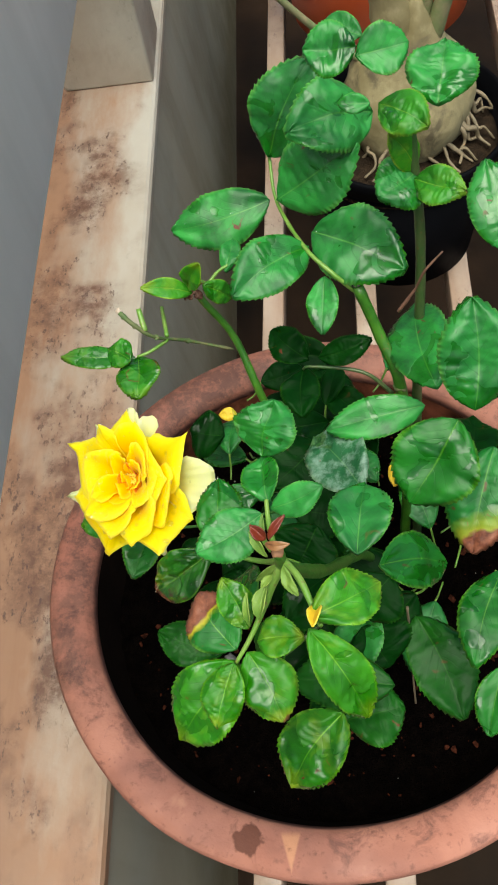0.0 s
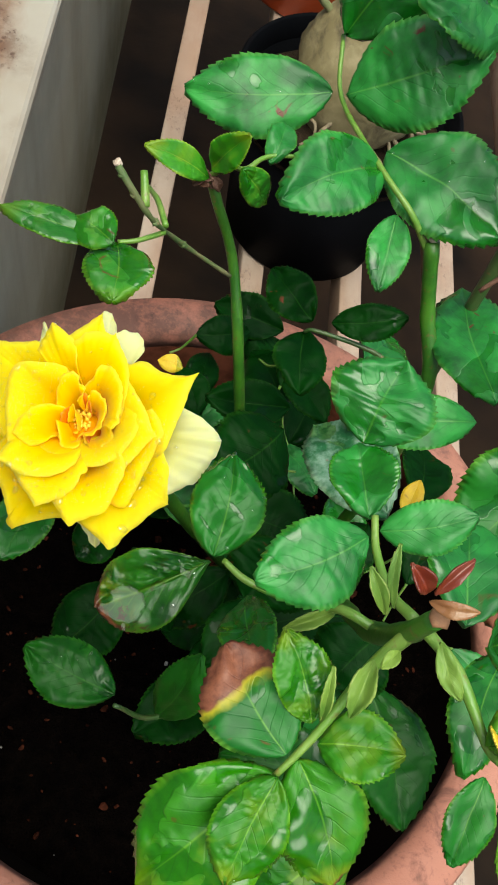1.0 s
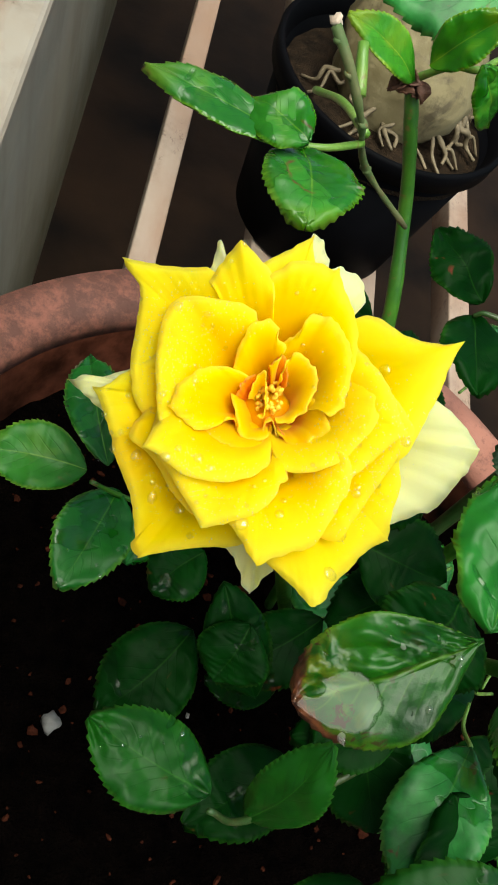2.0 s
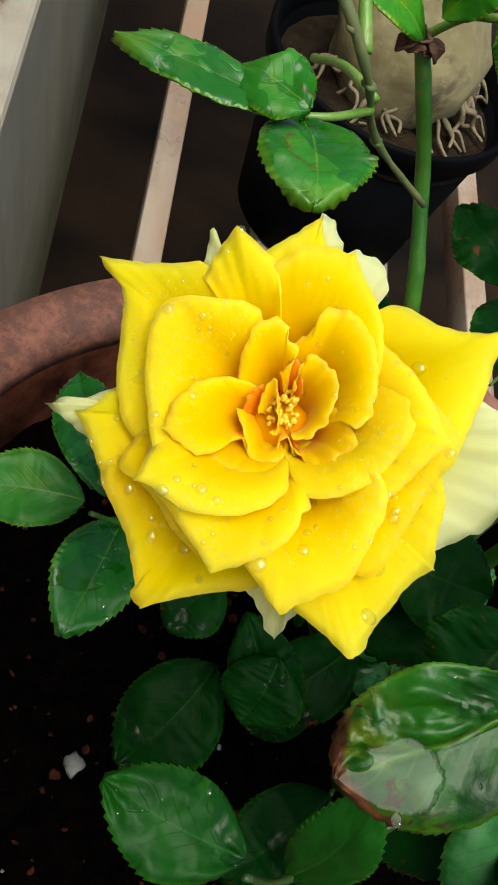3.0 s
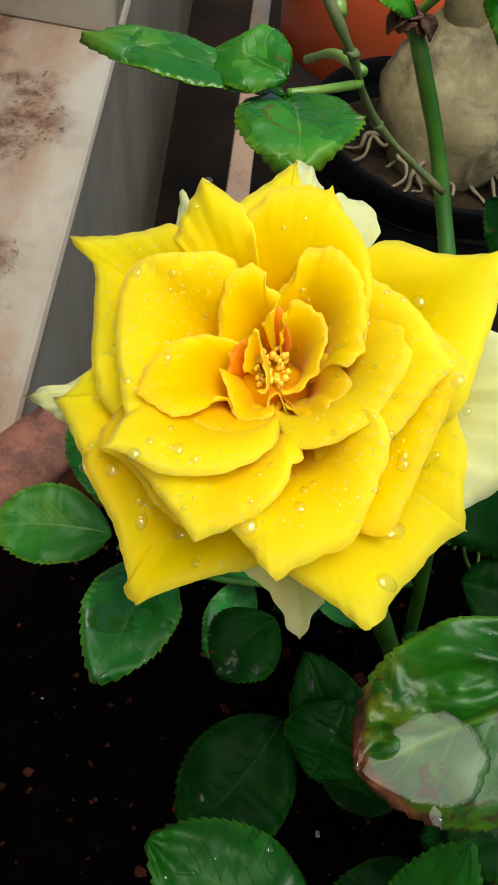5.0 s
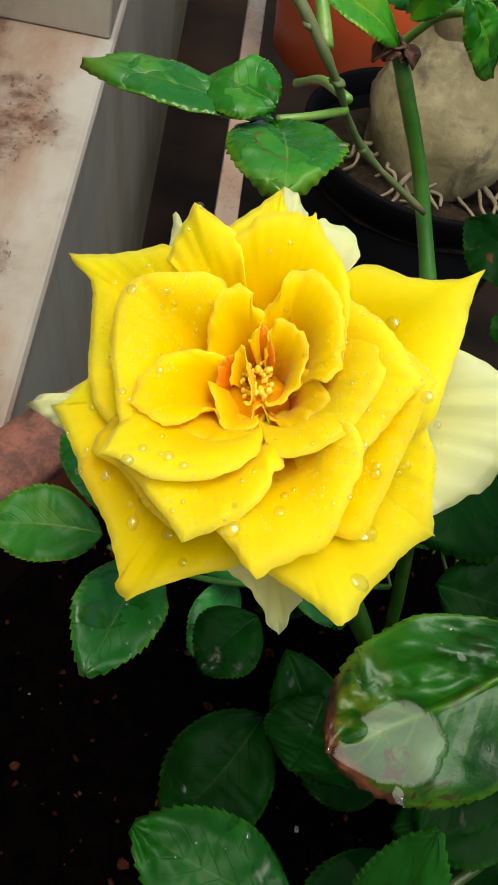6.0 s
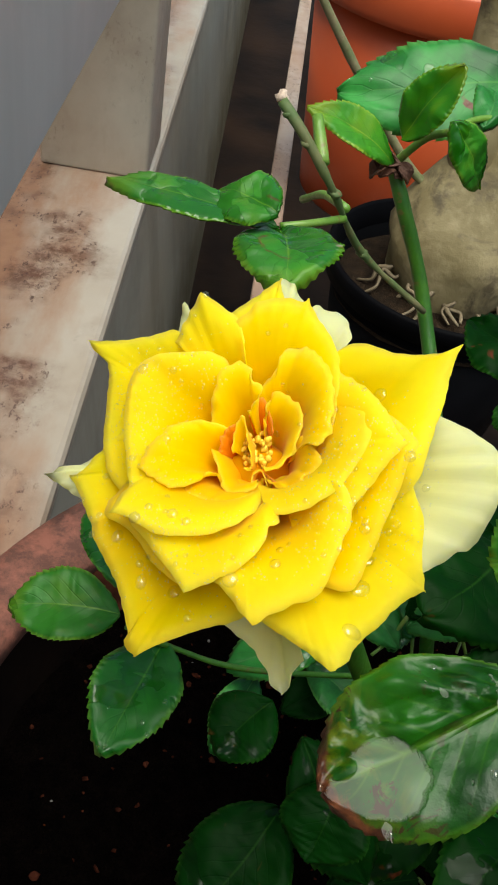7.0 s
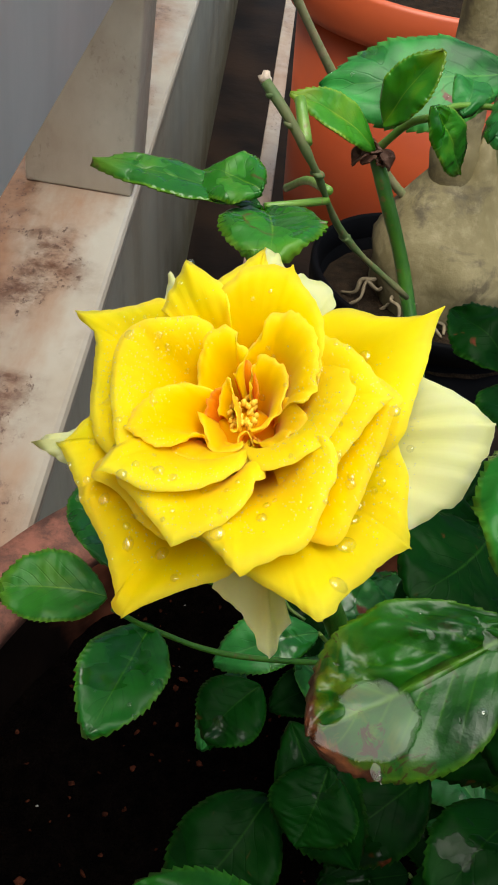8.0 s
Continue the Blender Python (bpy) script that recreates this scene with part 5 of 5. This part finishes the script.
petal([(-9.9, -6.7, -3.0), (-8.1, -9.3, 0.4), (-5.9, -10.5, 2.0), (-3.6, -11.2, 2.8), (-1.2, -11.3, 3.1), (0.8, -10.7, 2.2), (2.0, -9.3, 0.0), (2.4, -7.6, -2.0)], "gold", 0.25, 0)
petal([(6.6, 0.0, -3.0), (7.8, -2.5, 1.0), (9.0, -4.3, 3.4), (9.7, -6.3, 4.2), (8.6, -7.4, 4.2), (7.2, -8.0, 3.8), (6.9, -9.1, 3.6), (5.7, -9.6, 3.2), (4.3, -9.2, 2.2), (3.3, -8.2, 0.8), (2.5, -7.5, -1.0)], "gold", 0.15, 0)
petal([(-4.6, -3.5, -2.4), (-4.1, -4.9, -1.5), (-3.3, -6.8, -0.5), (-3.0, -8.5, 0.3), (-2.0, -9.6, 0.8), (-0.4, -9.7, 1.0), (1.1, -9.1, 0.8), (1.9, -8.5, 0.4)], "gold", 0.00, 0)
petal([(-1.8, -4.1, -2.6), (-1.5, -2.1, -1.8), (-1.2, 0.1, -1.0), (-0.6, 0.8, -0.3), (-0.6, 0.8, -0.2), (-0.1, 0.5, -0.3), (0.3, -1.9, -0.8), (0.7, -5.3, -1.4), (0.3, -6.3, -1.2), (-0.3, -6.1, -1.4)], "yellow", 0.00, 0)
petal([(1.7, -9.1, 0.2), (0.4, -9.6, 0.8), (-0.3, -10.2, 1.2), (0.7, -11.0, 1.6), (2.0, -10.8, 1.7), (2.8, -9.8, 1.2)], "gold", 0.00, 0)
petal([(0.8, -9.0, 0.0), (1.0, -7.2, -0.6), (1.7, -6.6, -0.8), (2.4, -7.0, -0.5), (2.7, -8.6, 0.1)], "gold", 0.00, 0)
petal([(0.3, 1.3, -2.6), (1.3, 2.9, -1.6), (2.1, 3.4, -1.2), (2.2, 3.4, -1.2), (3.0, 2.4, -1.7), (3.8, -0.9, -2.6)], "orange", 0.00, 0)
petal([(-3.7, -4.1, -2.8), (-3.1, -1.4, -2.0), (-1.4, 0.2, -1.8)], "orange", 0.00, 0)
petal([(4.0, -9.7, 0.0), (4.3, -8.7, 1.0), (3.6, -7.8, 0.4), (2.9, -7.5, 0.0)], "orange", 0.00, 0)
petal([(1.5, -12.1, 2.4), (1.4, -11.3, 1.6), (2.3, -10.5, 1.0), (3.0, -9.9, 1.0)], "orange", 0.00, 0)

# lump added to close and lighten the dark hollow between the petals
heart = lump(0.0044, 6.0, 0.5, 0.8)
heart.transform(Matrix.Translation(HEART @ ((Vector((1.2, -4.5, -2.0)) - AXIS * 5.0) * 0.001)))
bush_part("heart_filler", heart, PETAL["gold"], "gold filler lump closing the hollow of the bloom", flower)
rng = random.Random(8)
for k in range(64):
    a, r = rng.uniform(0, 6.28), 2.7 * math.sqrt(rng.random())
    head = Vector((1.4 + 0.8 * r * math.cos(a), -3.2 + r * math.sin(a), -4.0 + rng.uniform(-1.0, 0.8)))
    bm = lump(rng.uniform(0.00026, 0.00042), k, 0.4, 1.5, 2)
    bm.transform(Matrix.Translation(HEART @ (head * 0.001)))
    bush_part("stamen", bm, STAMEN, "", flower)


# ---- rain drops on the petals ----
skin = BVHTree.FromPolygons(skin_points, skin_faces)
OUT = (HEART.to_3x3() @ Vector((0, 0, 1))).normalized()


def bead(radius):
    bm = bmesh.new()
    bmesh.ops.create_icosphere(bm, subdivisions=3, radius=radius)
    for v in bm.verts:
        v.co.z = v.co.z * 0.62 if v.co.z > 0 else 0.0
    bmesh.ops.delete(bm, geom=[f for f in bm.faces if all(v.co.z == 0 for v in f.verts)], context="FACES")
    return bm


BEADS = [mesh_of("rain_drop", bead(r * 0.001), WATER) for r in (0.36, 0.55, 0.74, 1.02, 1.2)]


def drop(r, u, size, long=1.0):
    """A rain drop on whatever petal lies at (r, u) mm in the face axes."""
    hit, normal, face, far = skin.ray_cast(HEART @ Vector((r * 0.001, u * 0.001, 0.04)), -OUT)
    if hit is None:
        return
    if normal.dot(OUT) < 0:
        normal = -normal
        hit = hit + normal * 0.00015
    ob = new("rain_drop", BEADS[size])
    ob.matrix_world = Matrix.Translation(hit) @ normal.to_track_quat("Z", "Y").to_matrix().to_4x4() @ Matrix.Diagonal((1, long, 1, 1))
    tagged(ob, "clear rain drop resting on a yellow petal", "water drop", "rain drops on the bloom")


rng = random.Random(77)
for blade in beaded:
    me = blade.data
    for k in range(7):
        face = me.polygons[rng.randrange(len(me.polygons))]
        up = face.normal if face.normal.z > 0 else -face.normal
        ob = new("rain_drop", BEADS[0 if rng.random() < 0.7 else 1])
        ob.matrix_world = Matrix.Translation(BUSH + face.center + up * 0.00008) @ up.to_track_quat("Z", "Y").to_matrix().to_4x4()
        tagged(ob, "clear rain drop resting on a green leaf", "water drop", "rain drops on the leaves")
for r, u, size, long in (
    (-14.5, -4.9, 1, 1.0), (-13.0, -13.0, 2, 1.0), (-8.5, -12.6, 2, 1.0), (-11.9, -17.6, 0, 1.0), (-17.0, -14.7, 2, 1.3), (-13.7, -20.6, 2, 1.4), (-9.3, -22.0, 3, 1.0),
    (-6.8, -17.6, 0, 1.0), (-1.3, -20.4, 3, 1.0), (-1.0, -17.9, 0, 1.0), (3.9, -18.6, 2, 1.0), (4.5, -16.9, 1, 1.0), (13.1, -11.3, 1, 1.0), (14.7, -14.4, 2, 1.0),
    (16.2, -16.3, 2, 1.0), (15.5, -18.1, 2, 1.3), (14.2, -21.5, 4, 1.3), (12.8, -26.5, 3, 1.35), (18.5, -11.2, 1, 1.0), (20.1, -5.9, 2, 1.0), (17.8, 3.6, 3, 1.0),
    (23.6, -8.5, 1, 1.0), (-9.7, 7.6, 1, 1.0), (-14.0, 8.0, 2, 1.0), (-6.1, 3.3, 0, 1.0), (-10.1, 5.9, 0, 1.0), (-6.7, -13.6, 1, 1.0), (-11.4, -11.7, 1, 1.0),
    (-9.5, -10.3, 0, 1.0), (13.7, 4.0, 0, 1.0), (15.1, 2.9, 0, 1.0), (-19.3, -6.3, 1, 1.0), (-19.7, -11.8, 1, 1.0), (-22.5, -9.6, 1, 1.0), (-21.6, -12.2, 1, 1.0),
    (-20.5, -14.4, 1, 1.0), (-0.2, -15.3, 0, 1.0), (1.1, -14.3, 0, 1.0), (4.1, -0.8, 1, 1.0), (7.1, -0.5, 0, 1.0), (1.7, -4.3, 0, 1.0),
):
    drop(r, u, size, long)
rng = random.Random(4)
for k in range(34):
    a, r = rng.uniform(0, 6.28), rng.uniform(9, 24)
    drop(r * math.cos(a), r * math.sin(a) - 4, 0 if rng.random() < 0.75 else 1)


def mist():
    """Thousands of tiny beads on the petals, thickest on the lower ones."""
    seed_bead = bmesh.new()
    bmesh.ops.create_icosphere(seed_bead, subdivisions=1, radius=1.0)
    seed_bead.verts.ensure_lookup_table()
    dots = [v.co.copy() for v in seed_bead.verts]
    tris = [[v.index for v in f.verts] for f in seed_bead.faces]
    seed_bead.free()
    points, faces = [], []
    rng = random.Random(14)
    for k in range(4200):
        a, r = rng.uniform(0, 6.28), 8 + 18 * rng.random() ** 0.8
        x, y = r * math.cos(a), r * math.sin(a) - 3
        near = min(math.hypot(x + 7, y + 14), math.hypot(x + 13, y - 2), math.hypot(x - 14, y + 9)) - 4.0
        if rng.random() < 0.09 * near + 0.5 * noise.noise((x * 0.25, y * 0.25, 3)):
            continue
        hit, normal, face, far = skin.ray_cast(HEART @ Vector((x * 0.001, y * 0.001, 0.04)), -OUT)
        if hit is None:
            continue
        size, first = rng.uniform(0.00005, 0.00009) * (1.5 if rng.random() < 0.12 else 1.0), len(points)
        lift = 0.00002 if normal.dot(OUT) > 0 else 0.00017
        points.extend(hit + OUT * lift + d * size for d in dots)
        faces.extend([first + q for q in tri] for tri in tris)
    me = bpy.data.meshes.new("rain_mist")
    me.from_pydata(points, [], faces)
    me.polygons.foreach_set("use_smooth", [True] * len(faces))
    me.materials.append(DEW)
    return me


tagged(new("rain_mist", mist()), "fine rain mist beading the petals", "water drops", kind="stuff")

# ---- things behind ----
BLACKPOT = Vector((0.070, 0.605, SLAT_TOP))
black_pot = thing("nursery_pot", "black plastic nursery pot on the slats", "plant pot", at=BLACKPOT)
part("body", lathe([(0.0, 0.0), (0.064, 0.0), (0.068, 0.003), (0.083, 0.1275), (0.081, 0.1275), (0.080, 0.118), (0.0, 0.113)], 72), BLACK, black_pot)
part("rim", lathe([(0.081, 0.128), (0.089, 0.128), (0.090, 0.142), (0.088, 0.1445), (0.0855, 0.143), (0.081, 0.128)], 72), BLACK, black_pot)
earth = tagged(new("potting_mix", mesh_of("potting_mix", lump(0.082, 2.0, 0.08, 0.10, 3), MIX)), "dark brown potting mix in the nursery pot", "soil", kind="stuff")
earth.location = BLACKPOT + Vector((0, 0, 0.116))
SHOOT = stem_material("shoot_grey_green", (0.13, 0.15, 0.06), (0.20, 0.17, 0.09), 0.6)
adenium = thing("caudex_plant", "desert rose with a swollen pale caudex and bare roots", "potted plant", at=BLACKPOT + Vector((0.005, 0.012, 0.115)))


def caudex():
    bm = bmesh.new()
    bmesh.ops.create_icosphere(bm, subdivisions=4, radius=1)
    for v in bm.verts:
        c = v.co.copy()
        k = 1 + 0.22 * noise.noise(c * 1.3 + Vector((3, 1, 0))) + 0.07 * noise.noise(c * 4)
        slim = 1.0 if c.z < 0 else 1 - 0.78 * c.z
        v.co = Vector((c.x * 0.058 * k * slim, c.y * 0.052 * k * slim, 0.045 + c.z * 0.075 * k))
    return bm


part("caudex", caudex(), CAUDEX, adenium)
part("trunk", tube([(-0.006, 0.0, 0.075), (-0.016, 0.006, 0.12), (-0.020, 0.012, 0.17), (-0.028, 0.03, 0.30), (-0.03, 0.04, 0.42)], 0.018, 0.011, 20, 0.12), CAUDEX, adenium)
part("trunk", tube([(0.006, 0.006, 0.08), (0.009, 0.008, 0.12), (0.012, 0.012, 0.18), (0.022, 0.02, 0.30), (0.03, 0.03, 0.42)], 0.010, 0.007, 16, 0.12), SHOOT, adenium)
part("shoot", tube([(-0.012, 0.0, 0.060), (-0.054, 0.0015, 0.088), (-0.109, -0.006, 0.153), (-0.165, -0.015, 0.228), (-0.209, -0.022, 0.288)], 0.0034, 0.0020, 12, 0.2), SHOOT, adenium, "slender grey-green side shoot")
part("shoot", tube([(0.016, 0.0, 0.085), (0.036, 0.004, 0.15), (0.095, 0.015, 0.27), (0.120, 0.025, 0.36)], 0.0075, 0.005, 12, 0.1), SHOOT, adenium)
rng = random.Random(21)
for k in range(20):
    a = -2.7 + k * 0.15
    p = [(0.045 * math.cos(a), 0.04 * math.sin(a), 0.03)]
    for j in range(1, 5):
        p.append((p[-1][0] + 0.009 * math.cos(a + rng.uniform(-1.3, 1.3)), p[-1][1] + 0.009 * math.sin(a + rng.uniform(-1.3, 1.3)), 0.026 - 0.005 * j + rng.uniform(-0.003, 0.006)))
    part("root", tube(p, rng.uniform(0.0014, 0.0030), 0.0010, 8, 0.4), ROOT, adenium)

ORANGEPOT = Vector((0.082, 0.985, SLAT_TOP))
orange_pot = thing("plastic_flower_pot", "orange plastic flower pot with a rolled rim", "plant pot", at=ORANGEPOT)
part("body", lathe([(0.0, 0.0), (0.100, 0.0), (0.104, 0.004), (0.126, 0.207), (0.121, 0.207), (0.108, 0.05), (0.0, 0.045)], 96), ORANGE, orange_pot)
part("rim", lathe([(0.121, 0.2075), (0.128, 0.2085), (0.135, 0.210), (0.138, 0.216), (0.138, 0.246), (0.135, 0.250), (0.130, 0.249), (0.125, 0.235), (0.121, 0.2075)], 96), ORANGE, orange_pot)
orange_soil = tagged(new("potting_mix", mesh_of("potting_mix", lump(0.121, 6.0, 0.08, 0.10, 3), MIX)), "dark brown potting mix in the orange pot", "soil", kind="stuff")
orange_soil.location = ORANGEPOT + Vector((0, 0, 0.226))
